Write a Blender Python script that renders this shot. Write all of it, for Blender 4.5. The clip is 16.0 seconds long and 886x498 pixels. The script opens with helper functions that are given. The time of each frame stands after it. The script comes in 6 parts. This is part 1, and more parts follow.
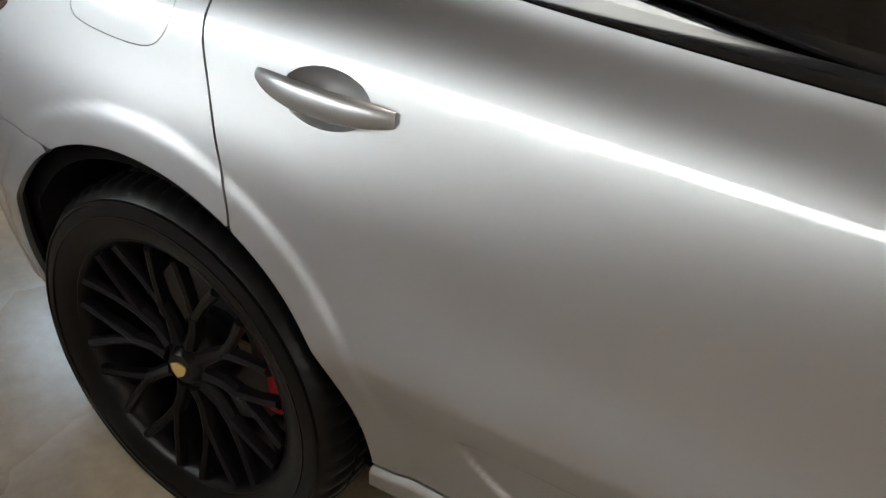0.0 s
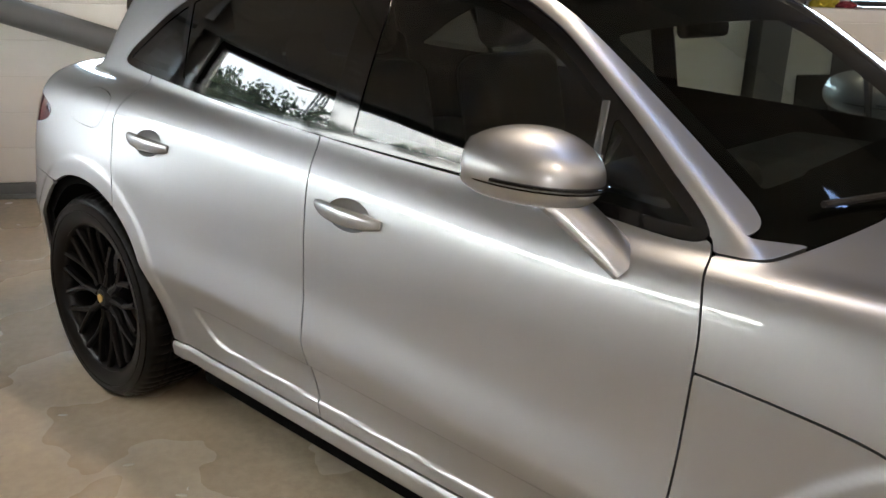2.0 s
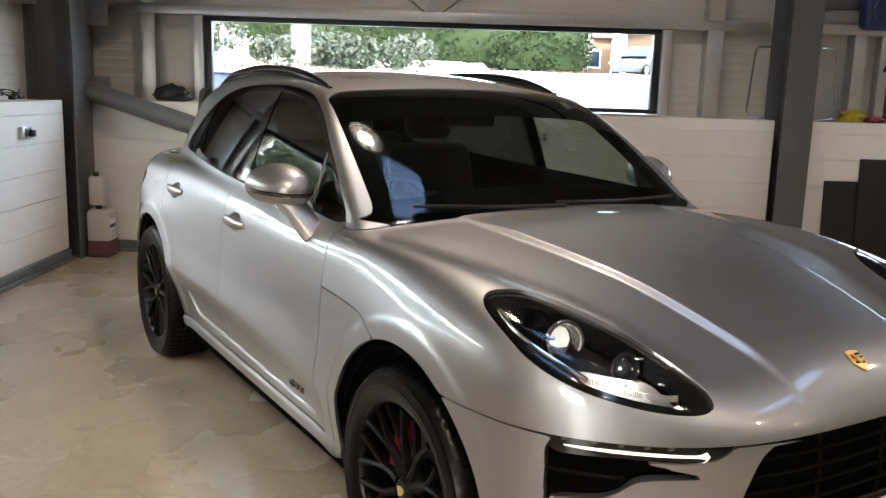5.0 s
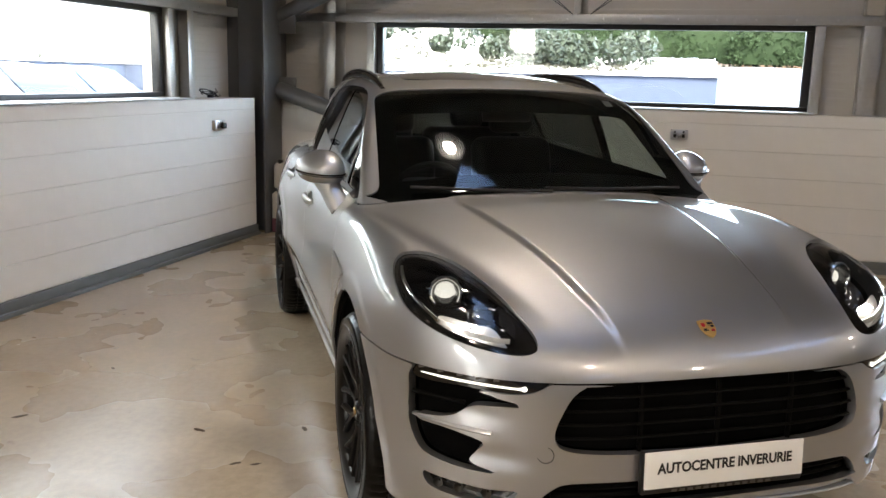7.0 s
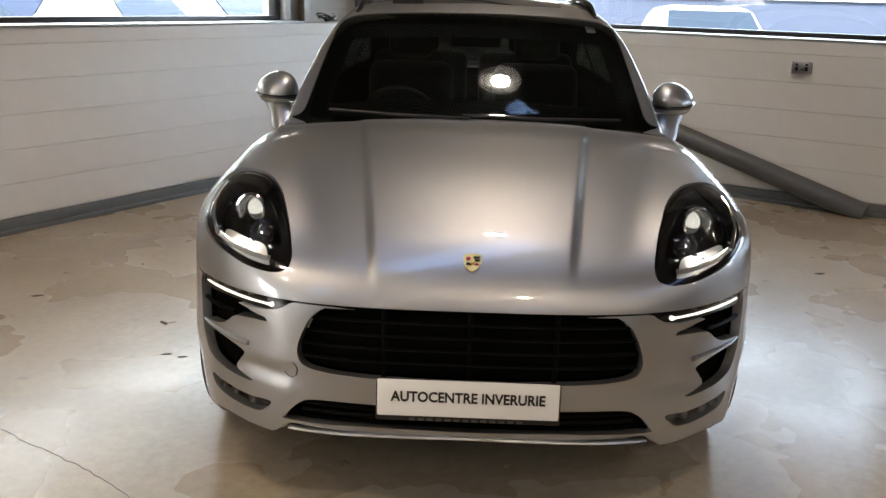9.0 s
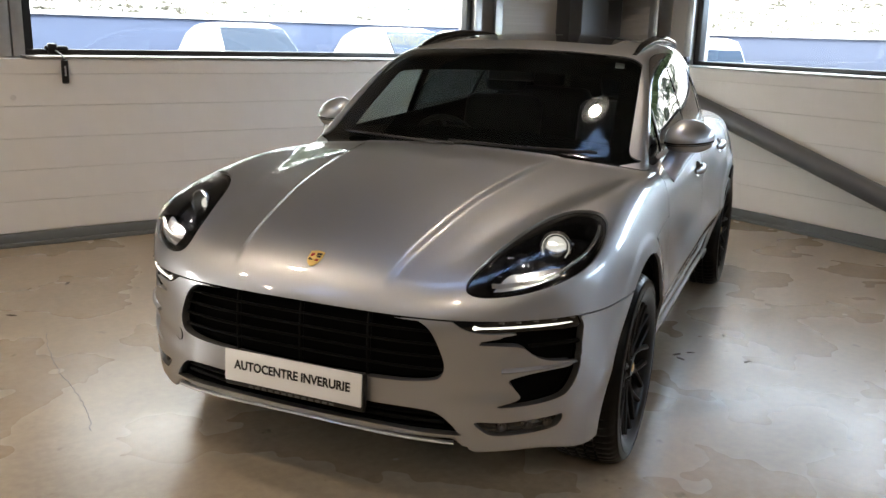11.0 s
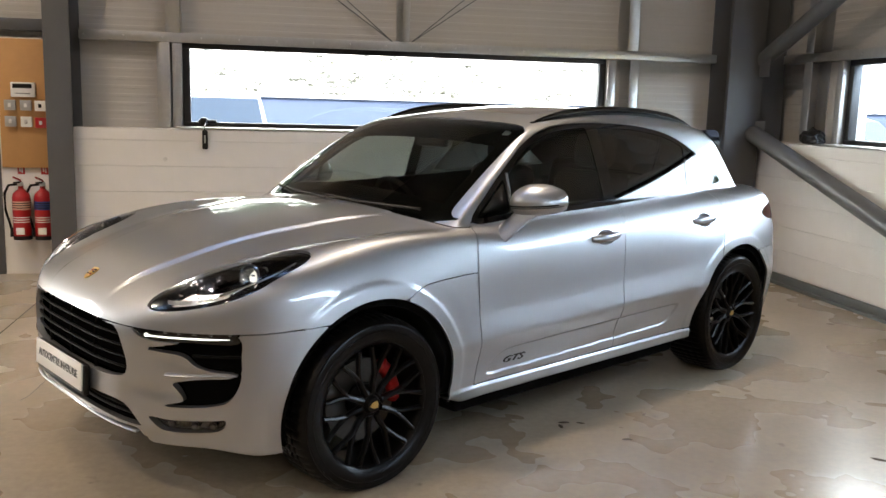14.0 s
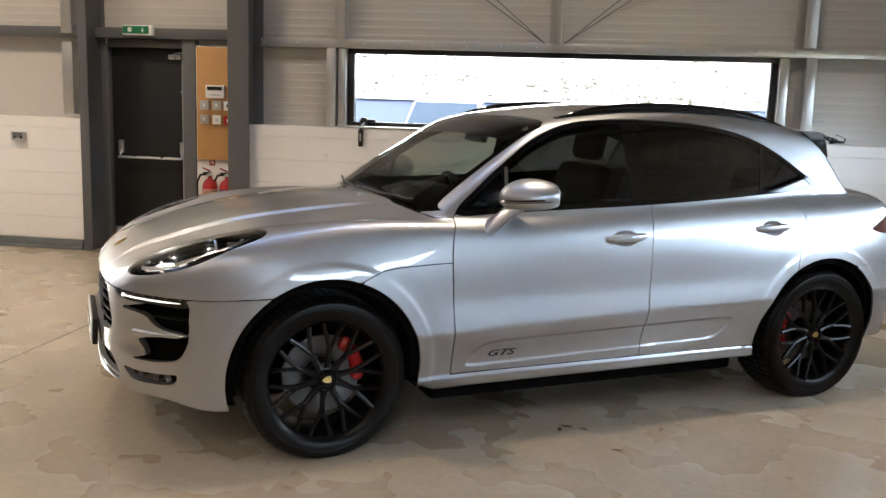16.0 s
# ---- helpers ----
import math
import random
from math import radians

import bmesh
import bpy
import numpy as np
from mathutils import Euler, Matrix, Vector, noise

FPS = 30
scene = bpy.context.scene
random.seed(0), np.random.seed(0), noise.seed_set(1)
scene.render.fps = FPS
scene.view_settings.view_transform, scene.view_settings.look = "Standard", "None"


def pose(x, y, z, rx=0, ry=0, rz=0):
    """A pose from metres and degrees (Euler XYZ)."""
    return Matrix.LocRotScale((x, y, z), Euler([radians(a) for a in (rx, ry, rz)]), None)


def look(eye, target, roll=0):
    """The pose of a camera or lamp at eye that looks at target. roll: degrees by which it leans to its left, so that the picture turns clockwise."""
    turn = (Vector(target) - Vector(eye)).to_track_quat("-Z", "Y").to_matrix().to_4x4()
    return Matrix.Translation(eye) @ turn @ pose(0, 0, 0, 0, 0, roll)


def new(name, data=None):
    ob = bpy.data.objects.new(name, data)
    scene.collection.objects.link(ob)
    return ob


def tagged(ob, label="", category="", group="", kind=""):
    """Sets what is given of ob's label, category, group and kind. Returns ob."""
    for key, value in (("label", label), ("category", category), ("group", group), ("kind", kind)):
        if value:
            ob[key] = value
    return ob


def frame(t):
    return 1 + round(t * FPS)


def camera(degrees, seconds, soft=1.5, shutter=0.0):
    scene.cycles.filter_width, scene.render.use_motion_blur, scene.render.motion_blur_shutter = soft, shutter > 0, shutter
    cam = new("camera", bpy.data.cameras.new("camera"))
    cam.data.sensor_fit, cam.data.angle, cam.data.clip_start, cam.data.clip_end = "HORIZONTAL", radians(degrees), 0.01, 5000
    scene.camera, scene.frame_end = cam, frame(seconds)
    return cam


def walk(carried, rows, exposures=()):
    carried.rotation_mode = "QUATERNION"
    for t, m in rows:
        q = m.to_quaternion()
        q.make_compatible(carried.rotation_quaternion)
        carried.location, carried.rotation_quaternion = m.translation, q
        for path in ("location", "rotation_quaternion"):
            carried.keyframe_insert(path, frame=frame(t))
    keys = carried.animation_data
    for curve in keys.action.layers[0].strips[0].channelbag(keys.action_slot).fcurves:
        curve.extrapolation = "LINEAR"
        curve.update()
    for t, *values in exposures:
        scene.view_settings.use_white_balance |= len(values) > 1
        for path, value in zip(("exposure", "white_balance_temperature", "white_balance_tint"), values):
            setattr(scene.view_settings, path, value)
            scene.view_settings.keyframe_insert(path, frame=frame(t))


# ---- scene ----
EXPOSURES = [(0, 2.98), (1.5, 3.40), (3.5, 3.26), (6, 3.33), (7, 3.23), (9, 2.95), (12.5, 2.96), (14, 3.36), (16, 3.47)]
LAMP_WATTS = 6.7
cam = camera(53.54, 16.0)
PATH = [
    (0, pose(4.514, 1.642, 1.411, 58.76, -2.34, 64.56)),
    (0.5, pose(4.900, 1.661, 1.464, 59.97, -2.16, 67.40)),
    (1, pose(5.388, 1.789, 1.516, 62.79, -2.00, 69.09)),
    (1.5, pose(5.885, 1.928, 1.525, 68.76, -2.08, 71.52)),
    (2, pose(6.298, 2.148, 1.517, 72.26, -2.10, 74.64)),
    (2.5, pose(6.732, 2.298, 1.534, 74.26, -2.18, 77.32)),
    (3, pose(7.071, 2.458, 1.544, 77.27, -2.02, 79.46)),
    (3.5, pose(7.301, 2.721, 1.528, 78.65, -1.85, 81.88)),
    (6, pose(8.328, 3.818, 1.549, 79.11, -1.55, 97.26)),
    (6.5, pose(8.408, 4.110, 1.567, 78.96, -1.46, 101.72)),
    (7, pose(8.409, 4.434, 1.576, 78.88, -1.42, 106.55)),
    (7.5, pose(8.293, 4.752, 1.572, 78.35, -1.32, 109.65)),
    (8, pose(8.227, 5.104, 1.569, 76.48, -1.27, 112.07)),
    (8.5, pose(8.096, 5.444, 1.575, 74.45, -1.41, 117.13)),
    (9, pose(7.844, 5.755, 1.599, 73.91, -1.50, 123.43)),
    (11.5, pose(6.726, 7.291, 1.596, 77.70, -1.64, 149.17)),
    (12, pose(6.367, 7.497, 1.550, 80.07, -1.47, 152.21)),
    (12.5, pose(6.048, 7.772, 1.541, 81.00, -1.40, 155.35)),
    (13, pose(5.726, 8.038, 1.552, 80.99, -1.45, 159.89)),
    (13.5, pose(5.329, 8.168, 1.565, 80.84, -1.43, 164.52)),
    (14, pose(4.968, 8.338, 1.579, 80.83, -1.54, 169.37)),
    (14.5, pose(4.587, 8.458, 1.596, 80.87, -1.55, 173.98)),
    (15, pose(4.213, 8.475, 1.584, 80.81, -1.61, 178.68)),
    (15.5, pose(3.849, 8.481, 1.581, 80.74, -1.70, 183.38)),
    (16, pose(3.546, 8.463, 1.548, 80.85, -1.81, 188.73)),
]
walk(cam, PATH, EXPOSURES)


# ---- daylight ----
world = bpy.data.worlds.new("world")
scene.world = world
world.use_nodes = True
wn = world.node_tree
sky = wn.nodes.new("ShaderNodeTexSky")
sky.sky_type, sky.sun_disc, sky.sun_elevation, sky.sun_rotation = "NISHITA", False, radians(37), radians(40)
clouds = wn.nodes.new("ShaderNodeTexNoise")
clouds.inputs["Scale"].default_value, clouds.inputs["Detail"].default_value, clouds.inputs["Roughness"].default_value = 3.2, 6, .55
wn.links.new(wn.nodes.new("ShaderNodeTexCoord").outputs["Generated"], clouds.inputs["Vector"])
cover = wn.nodes.new("ShaderNodeMapRange")
cover.inputs["From Min"].default_value, cover.inputs["From Max"].default_value, cover.inputs["To Min"].default_value, cover.inputs["To Max"].default_value = .34, .60, .40, .92
wn.links.new(clouds.outputs["Fac"], cover.inputs["Value"])
veil = wn.nodes.new("ShaderNodeMix")
veil.data_type = "RGBA"
tint = wn.nodes.new("ShaderNodeMix")
tint.data_type = "RGBA"
tint.inputs[6].default_value, tint.inputs[7].default_value = (17.4, 16.6, 15.0, 1), (12.6, 15.2, 18.6, 1)
side = wn.nodes.new("ShaderNodeVectorMath")
side.operation = "DOT_PRODUCT"
side.inputs[1].default_value = (-.7, .7, 0)       # bluer towards the north-west, whiter in the south
wn.links.new(wn.nodes.new("ShaderNodeTexCoord").outputs["Generated"], side.inputs[0])
lean = wn.nodes.new("ShaderNodeMapRange")
lean.inputs["From Min"].default_value, lean.inputs["From Max"].default_value = -.6, .7
wn.links.new(side.outputs["Value"], lean.inputs["Value"])
wn.links.new(lean.outputs[0], tint.inputs[0])
wn.links.new(tint.outputs[2], veil.inputs[7])
wn.links.new(cover.outputs[0], veil.inputs[0])
wn.links.new(sky.outputs["Color"], veil.inputs[6])
wn.links.new(veil.outputs[2], wn.nodes["Background"].inputs["Color"])
wn.nodes["Background"].inputs["Strength"].default_value = 0.15
sun = new("sun", bpy.data.lights.new("sun", "SUN"))
sun.data.energy, sun.data.angle, sun.data.color = 2.4, radians(.5), (1, .93, .83)
sun.matrix_world = look((20, 24, 24), (0, 0, 0))


def area_lamp(name, m, size_x, size_y, watts, colour, shape="RECTANGLE"):
    data = bpy.data.lights.new(name, "AREA")
    data.shape, data.size, data.size_y, data.energy, data.color = shape, size_x, size_y, watts, colour
    ob = new(name, data)
    ob.matrix_world = m
    return ob


# ---- materials ----
def material(name, colour, rough=.5, metal=0., grain=0., scale=20., bump=0., bump_scale=60., stain=0., stain_scale=1.5, spread=.0, coat=0., noise_dim=4.):
    """A surface with fine grain, large stains, bump and a little change from piece to piece."""
    m = bpy.data.materials.new(name)
    m.use_nodes = True
    t = m.node_tree
    b = t.nodes["Principled BSDF"]
    b.inputs["Roughness"].default_value, b.inputs["Metallic"].default_value = rough, metal
    b.inputs["Coat Weight"].default_value = coat
    b.inputs["Coat Roughness"].default_value = .03
    b.inputs["Base Color"].default_value = (*colour, 1)
    if not (grain or stain or bump or spread):
        return m
    co = t.nodes.new("ShaderNodeTexCoord").outputs["Object"]

    def fuzz(size, detail):
        n = t.nodes.new("ShaderNodeTexNoise")
        n.inputs["Scale"].default_value, n.inputs["Detail"].default_value, n.inputs["Roughness"].default_value = size, detail, .6
        t.links.new(co, n.inputs["Vector"])
        return n.outputs["Fac"]

    def maths(op, a, b2):
        n = t.nodes.new("ShaderNodeMath")
        n.operation = op
        for k, v in enumerate((a, b2)):
            if isinstance(v, (int, float)):
                n.inputs[k].default_value = v
            else:
                t.links.new(v, n.inputs[k])
        return n.outputs[0]

    value = maths("ADD", maths("MULTIPLY", maths("SUBTRACT", fuzz(scale, 6), .5), 2 * grain), 1.)
    if stain:
        value = maths("ADD", value, maths("MULTIPLY", maths("SUBTRACT", fuzz(stain_scale, 5), .5), 2 * stain))
    if spread:
        rnd = t.nodes.new("ShaderNodeObjectInfo").outputs["Random"]
        value = maths("ADD", value, maths("MULTIPLY", maths("SUBTRACT", rnd, .5), 2 * spread))
    mix = t.nodes.new("ShaderNodeVectorMath")
    mix.operation = "SCALE"
    mix.inputs[0].default_value = colour
    t.links.new(value, mix.inputs["Scale"])
    t.links.new(mix.outputs[0], b.inputs["Base Color"])
    t.links.new(maths("ADD", maths("MULTIPLY", maths("SUBTRACT", fuzz(scale * .4, 4), .5), .25), rough), b.inputs["Roughness"])
    if bump:
        n = t.nodes.new("ShaderNodeBump")
        n.inputs["Strength"].default_value, n.inputs["Distance"].default_value = bump, .01
        t.links.new(fuzz(bump_scale, 6), n.inputs["Height"])
        t.links.new(n.outputs[0], b.inputs["Normal"])
    return m


def glass_material(name, tint, gloss=1.):
    m = bpy.data.materials.new(name)
    m.use_nodes = True
    t = m.node_tree
    t.nodes.remove(t.nodes["Principled BSDF"])
    clear, shine, mix, edge, power, fres = (t.nodes.new("ShaderNode" + k) for k in ("BsdfTransparent", "BsdfGlossy", "MixShader", "LayerWeight", "Math", "Math"))
    edge.inputs["Blend"].default_value = .5
    power.operation, power.inputs[1].default_value = "POWER", 4.2
    fres.operation, fres.inputs[1].default_value, fres.inputs[2].default_value = "MULTIPLY_ADD", .9, .045 * gloss
    t.links.new(edge.outputs["Facing"], power.inputs[0])
    t.links.new(power.outputs[0], fres.inputs[0])
    clear.inputs["Color"].default_value = (*tint, 1)
    shine.inputs["Roughness"].default_value = .005
    t.links.new(fres.outputs[0], mix.inputs[0])
    t.links.new(clear.outputs[0], mix.inputs[1])
    t.links.new(shine.outputs[0], mix.inputs[2])
    t.links.new(mix.outputs[0], t.nodes["Material Output"].inputs["Surface"])
    return m


def glow_material(name, colour, strength):
    m = bpy.data.materials.new(name)
    m.use_nodes = True
    b = m.node_tree.nodes["Principled BSDF"]
    b.inputs["Base Color"].default_value = (*colour, 1)
    b.inputs["Emission Color"].default_value = (*colour, 1)
    b.inputs["Emission Strength"].default_value = strength
    return m


def paint_material():
    """Metallic silver paint under clear lacquer, with fine flakes."""
    m = material("silver paint", (.395, .405, .422), .45, 1., coat=1.)
    t = m.node_tree
    b = t.nodes["Principled BSDF"]
    b.inputs["Coat IOR"].default_value = 1.65
    b.inputs["Coat Roughness"].default_value = .012
    co = t.nodes.new("ShaderNodeTexCoord").outputs["Object"]
    n = t.nodes.new("ShaderNodeTexNoise")
    n.inputs["Scale"].default_value, n.inputs["Detail"].default_value = 900, 2
    t.links.new(co, n.inputs["Vector"])
    u = t.nodes.new("ShaderNodeBump")
    u.inputs["Strength"].default_value, u.inputs["Distance"].default_value = .06, .001
    t.links.new(n.outputs["Fac"], u.inputs["Height"])
    t.links.new(u.outputs[0], b.inputs["Normal"])
    return m


def dulled(m, level):
    """Less surface shine, as on porous or matt things."""
    m.node_tree.nodes["Principled BSDF"].inputs["Specular IOR Level"].default_value = level
    return m


PAINT = paint_material()
GLOSS_BLACK = material("gloss black", (.004, .004, .0045), .07)
TRIM_BLACK = material("window trim black", (.003, .003, .0035), .06)
RIM_BLACK = dulled(material("rim lacquer black", (.0035, .0035, .004), .28), .18)
SATIN_BLACK = dulled(material("satin black", (.012, .012, .013), .42, grain=.1), 0.3)
DARK_PLASTIC = dulled(material("dark plastic", (.018, .018, .019), .6, grain=.15, bump=.1, bump_scale=300), 0.3)
RUBBER = dulled(material("tyre rubber", (.003, .003, .0033), .3), 0.16)
# Near-black for sheets behind openings: their dark depth is in the colour.
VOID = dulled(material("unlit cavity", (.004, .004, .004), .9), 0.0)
LEATHER = dulled(material("black leather", (.008, .008, .008), .6, grain=.15, bump=.2, bump_scale=250), 0.2)
CHROME = material("chrome", (.75, .75, .74), .12, 1.)
BRIGHT_METAL = material("satin metal", (.6, .6, .6), .3, 1., grain=.05)
DISC_METAL = material("brake disc metal", (.13, .128, .125), .42, 1., grain=.15, scale=60)
RED = material("red enamel", (.40, .010, .013), .3, coat=.5)
GOLD = material("gold enamel", (.78, .56, .20), .3, .85)
SATIN_SILVER = material("satin silver reflector", (.42, .415, .40), .42, .8)
WHITE_PLASTIC = material("white plastic", (.8, .8, .78), .35)
CLEAR_GLASS = glass_material("windscreen glass", (.56, .62, .59), 1.2)
TINT_GLASS = glass_material("privacy glass", (.09, .10, .10), 1.6)
LENS = glass_material("lamp lens", (.95, .96, .97))
ROOF_GLASS = material("roof glass", (.012, .013, .014), .06, coat=1.)
WALL_PAINT = material("white painted blockwork", (.78, .76, .72), .6, grain=.04, scale=8, bump=.25, bump_scale=120, stain=.05, stain_scale=.9, spread=.006)
MORTAR = material("painted mortar joint", (.70, .68, .64), .75, grain=.06, bump=.3, bump_scale=150)
LINER = material("cream cladding liner", (.50, .475, .435), .5, grain=.03, stain=.04)
STEEL = material("grey painted steel", (.10, .103, .107), .42, grain=.08, scale=10, stain=.06, bump=.05)
GALV = material("galvanised steel", (.50, .50, .49), .38, .75, grain=.12, scale=25, stain=.08)
FRAME_BLACK = material("black window frame", (.012, .012, .014), .35)
DOOR_GREY = dulled(material("dark grey door paint", (.012, .013, .014), .5, grain=.06), .3)
PLY = material("plywood", (.50, .27, .10), .6, grain=.12, scale=9, bump=.1)
PANE = glass_material("window glass", (.93, .95, .95))
TWINWALL = bpy.data.materials.new("translucent rooflight sheet")
TWINWALL.use_nodes = True
tw = TWINWALL.node_tree
through_light = tw.nodes.new("ShaderNodeBsdfTranslucent")
through_light.inputs["Color"].default_value = (.27, .33, .43, 1)
tw.links.new(through_light.outputs[0], tw.nodes["Material Output"].inputs["Surface"])


def floor_material():
    """Trowelled concrete: tan and grey clouds, dark blotches, a worn sheen."""
    m = material("polished concrete", (.25, .22, .18), .3)
    t = m.node_tree
    b = t.nodes["Principled BSDF"]
    co = t.nodes.new("ShaderNodeTexCoord").outputs["Object"]

    def fuzz(size, detail, rough=.6, warp=0.):
        n = t.nodes.new("ShaderNodeTexNoise")
        n.inputs["Scale"].default_value, n.inputs["Detail"].default_value, n.inputs["Roughness"].default_value, n.inputs["Distortion"].default_value = size, detail, rough, warp
        t.links.new(co, n.inputs["Vector"])
        return n.outputs["Fac"]

    def between(fac, lo, hi, c0, c1):
        """A colour that goes smoothly from c0 to c1 as the noise goes from lo to hi."""
        r = t.nodes.new("ShaderNodeMapRange")
        r.interpolation_type = "SMOOTHSTEP"
        r.inputs["From Min"].default_value, r.inputs["From Max"].default_value = lo, hi
        t.links.new(fac, r.inputs["Value"])
        n = t.nodes.new("ShaderNodeMix")
        n.data_type = "RGBA"
        n.inputs[6].default_value, n.inputs[7].default_value = (*c0, 1), (*c1, 1)
        t.links.new(r.outputs[0], n.inputs[0])
        return n.outputs[2]

    def blend(kind, f, a, c):
        n = t.nodes.new("ShaderNodeMix")
        n.data_type, n.blend_type = "RGBA", kind
        if isinstance(f, float):
            n.inputs[0].default_value = f
        else:
            t.links.new(f, n.inputs[0])
        t.links.new(a, n.inputs[6])
        t.links.new(c, n.inputs[7])
        return n.outputs[2]

    clouds = between(fuzz(.75, 3, .5), .22, .80, (.312, .265, .204), (.390, .330, .250))
    mid = between(fuzz(3.3, 6, .6), .10, .90, (.89, .885, .878), (1.10, 1.097, 1.09))
    fine = between(fuzz(24, 5, .6), .15, .85, (.86, .86, .855), (1.12, 1.12, 1.115))
    smear = between(fuzz(8.5, 3, .5), .20, .33, (.34, .31, .28), (1, 1, 1))
    c = blend("MULTIPLY", 1., clouds, mid)
    c = blend("MULTIPLY", 1., c, fine)
    c = blend("MULTIPLY", .7, c, smear)
    t.links.new(c, b.inputs["Base Color"])
    r = t.nodes.new("ShaderNodeMapRange")
    r.inputs["From Min"].default_value, r.inputs["From Max"].default_value, r.inputs["To Min"].default_value, r.inputs["To Max"].default_value = .2, .8, .20, .36
    t.links.new(fuzz(1.6, 3, .5), r.inputs["Value"])
    b.inputs["Specular IOR Level"].default_value = .5
    t.links.new(r.outputs[0], b.inputs["Roughness"])
    n = t.nodes.new("ShaderNodeBump")
    n.inputs["Strength"].default_value, n.inputs["Distance"].default_value = .05, .01
    t.links.new(fuzz(22, 6), n.inputs["Height"])
    t.links.new(n.outputs[0], b.inputs["Normal"])
    return m


CONCRETE = floor_material()


# ---- building helpers ----
def mesh_object(name, bm, mat, parent=None, label="", smooth=True):
    me = bpy.data.meshes.new(name)
    bm.to_mesh(me)
    bm.free()
    if mat:
        me.materials.append(mat)
    if smooth:
        me.shade_smooth()
        me.set_sharp_from_angle(angle=radians(35))
    ob = new(name, me)
    ob.parent = parent
    return tagged(ob, label)


def part(name, bm, mat, parent, label=""):
    return mesh_object(name, bm, mat, parent, label)


def box(x0, x1, y0, y1, z0, z1, bevel=.004, bm=None, m=None, segments=2):
    """A box with rounded edges, alone or added to bm."""
    b = bmesh.new()
    bmesh.ops.create_cube(b, size=1)
    for v in b.verts:
        v.co = Vector(((x0 + x1) / 2 + v.co.x * (x1 - x0), (y0 + y1) / 2 + v.co.y * (y1 - y0), (z0 + z1) / 2 + v.co.z * (z1 - z0)))
    if bevel:
        bmesh.ops.bevel(b, geom=b.edges[:], offset=min(bevel, .45 * min(abs(x1 - x0), abs(y1 - y0), abs(z1 - z0))), segments=segments, affect="EDGES", profile=.5)
    if m is not None:
        bmesh.ops.transform(b, matrix=m, verts=b.verts)
    return join(bm, b)


def join(bm, b):
    if bm is None:
        return b
    me = bpy.data.meshes.new("tmp")
    b.to_mesh(me)
    b.free()
    bm.from_mesh(me)
    bpy.data.meshes.remove(me)
    return bm


def sweep(points, radius, sides=10, bm=None, closed=False, flat=1., up=(0, 0, 1)):
    """A tube along points; radius may be a list; flat squeezes it along up."""
    b = bmesh.new()
    pts = [Vector(p) for p in points]
    n = len(pts)
    rings = []
    for i, p in enumerate(pts):
        a = pts[(i - 1) % n] if closed or i else pts[0]
        c = pts[(i + 1) % n] if closed or i < n - 1 else pts[-1]
        d = (c - a).normalized()
        u = Vector(up)
        s = d.cross(u)
        if s.length < 1e-4:
            s = d.cross(Vector((1, 0, 0)))
        s.normalize()
        u = s.cross(d)
        r = radius[i] if isinstance(radius, (list, tuple)) else radius
        rings.append([b.verts.new(p + s * (r * math.cos(k * math.tau / sides)) + u * (flat * r * math.sin(k * math.tau / sides))) for k in range(sides)])
    for i in range(n if closed else n - 1):
        for k in range(sides):
            b.faces.new((rings[i][k], rings[i][(k + 1) % sides], rings[(i + 1) % n][(k + 1) % sides], rings[(i + 1) % n][k]))
    if not closed:
        b.faces.new(rings[0][::-1])
        b.faces.new(rings[-1])
    bmesh.ops.recalc_face_normals(b, faces=b.faces)
    return join(bm, b)


def lathe(profile, m=None, sides=48, bm=None, closed=False):
    """Turns (radius, height) pairs round the local z axis."""
    b = bmesh.new()
    rings = []
    for r, h in profile:
        if r < 1e-6:
            rings.append([b.verts.new((0, 0, h))])
        else:
            rings.append([b.verts.new((r * math.cos(k * math.tau / sides), r * math.sin(k * math.tau / sides), h)) for k in range(sides)])
    pairs = list(zip(rings, rings[1:])) + ([(rings[-1], rings[0])] if closed else [])
    for a, c in pairs:
        for k in range(sides):
            q = (k + 1) % sides
            if len(a) == 1 and len(c) == 1:
                continue
            if len(a) == 1:
                b.faces.new((a[0], c[q], c[k]))
            elif len(c) == 1:
                b.faces.new((a[k], a[q], c[0]))
            else:
                b.faces.new((a[k], a[q], c[q], c[k]))
    bmesh.ops.recalc_face_normals(b, faces=b.faces)
    if m is not None:
        bmesh.ops.transform(b, matrix=m, verts=b.verts)
    return join(bm, b)


def prism(outline, depth, bm=None, m=None, bevel=0.):
    """A plate: a closed outline in local xy, thick along z."""
    b = bmesh.new()
    f = b.faces.new([b.verts.new((x, y, 0)) for x, y in outline])
    r = bmesh.ops.extrude_face_region(b, geom=[f])
    bmesh.ops.translate(b, verts=[v for v in r["geom"] if isinstance(v, bmesh.types.BMVert)], vec=(0, 0, depth))
    bmesh.ops.recalc_face_normals(b, faces=b.faces)
    if bevel:
        bmesh.ops.bevel(b, geom=b.edges[:], offset=bevel, segments=2, affect="EDGES")
    if m is not None:
        bmesh.ops.transform(b, matrix=m, verts=b.verts)
    return join(bm, b)


def structure(name, bm, mat, label="", parent=None):
    ob = mesh_object(name, bm, mat, parent, label)
    if parent is None:
        tagged(ob, label, "", "", "structure")
    return ob


def thing(name, label, category, m=None, group=""):
    ob = new(name)
    ob.empty_display_size = .1
    if m is not None:
        ob.matrix_world = m
    return tagged(ob, label, category, group)

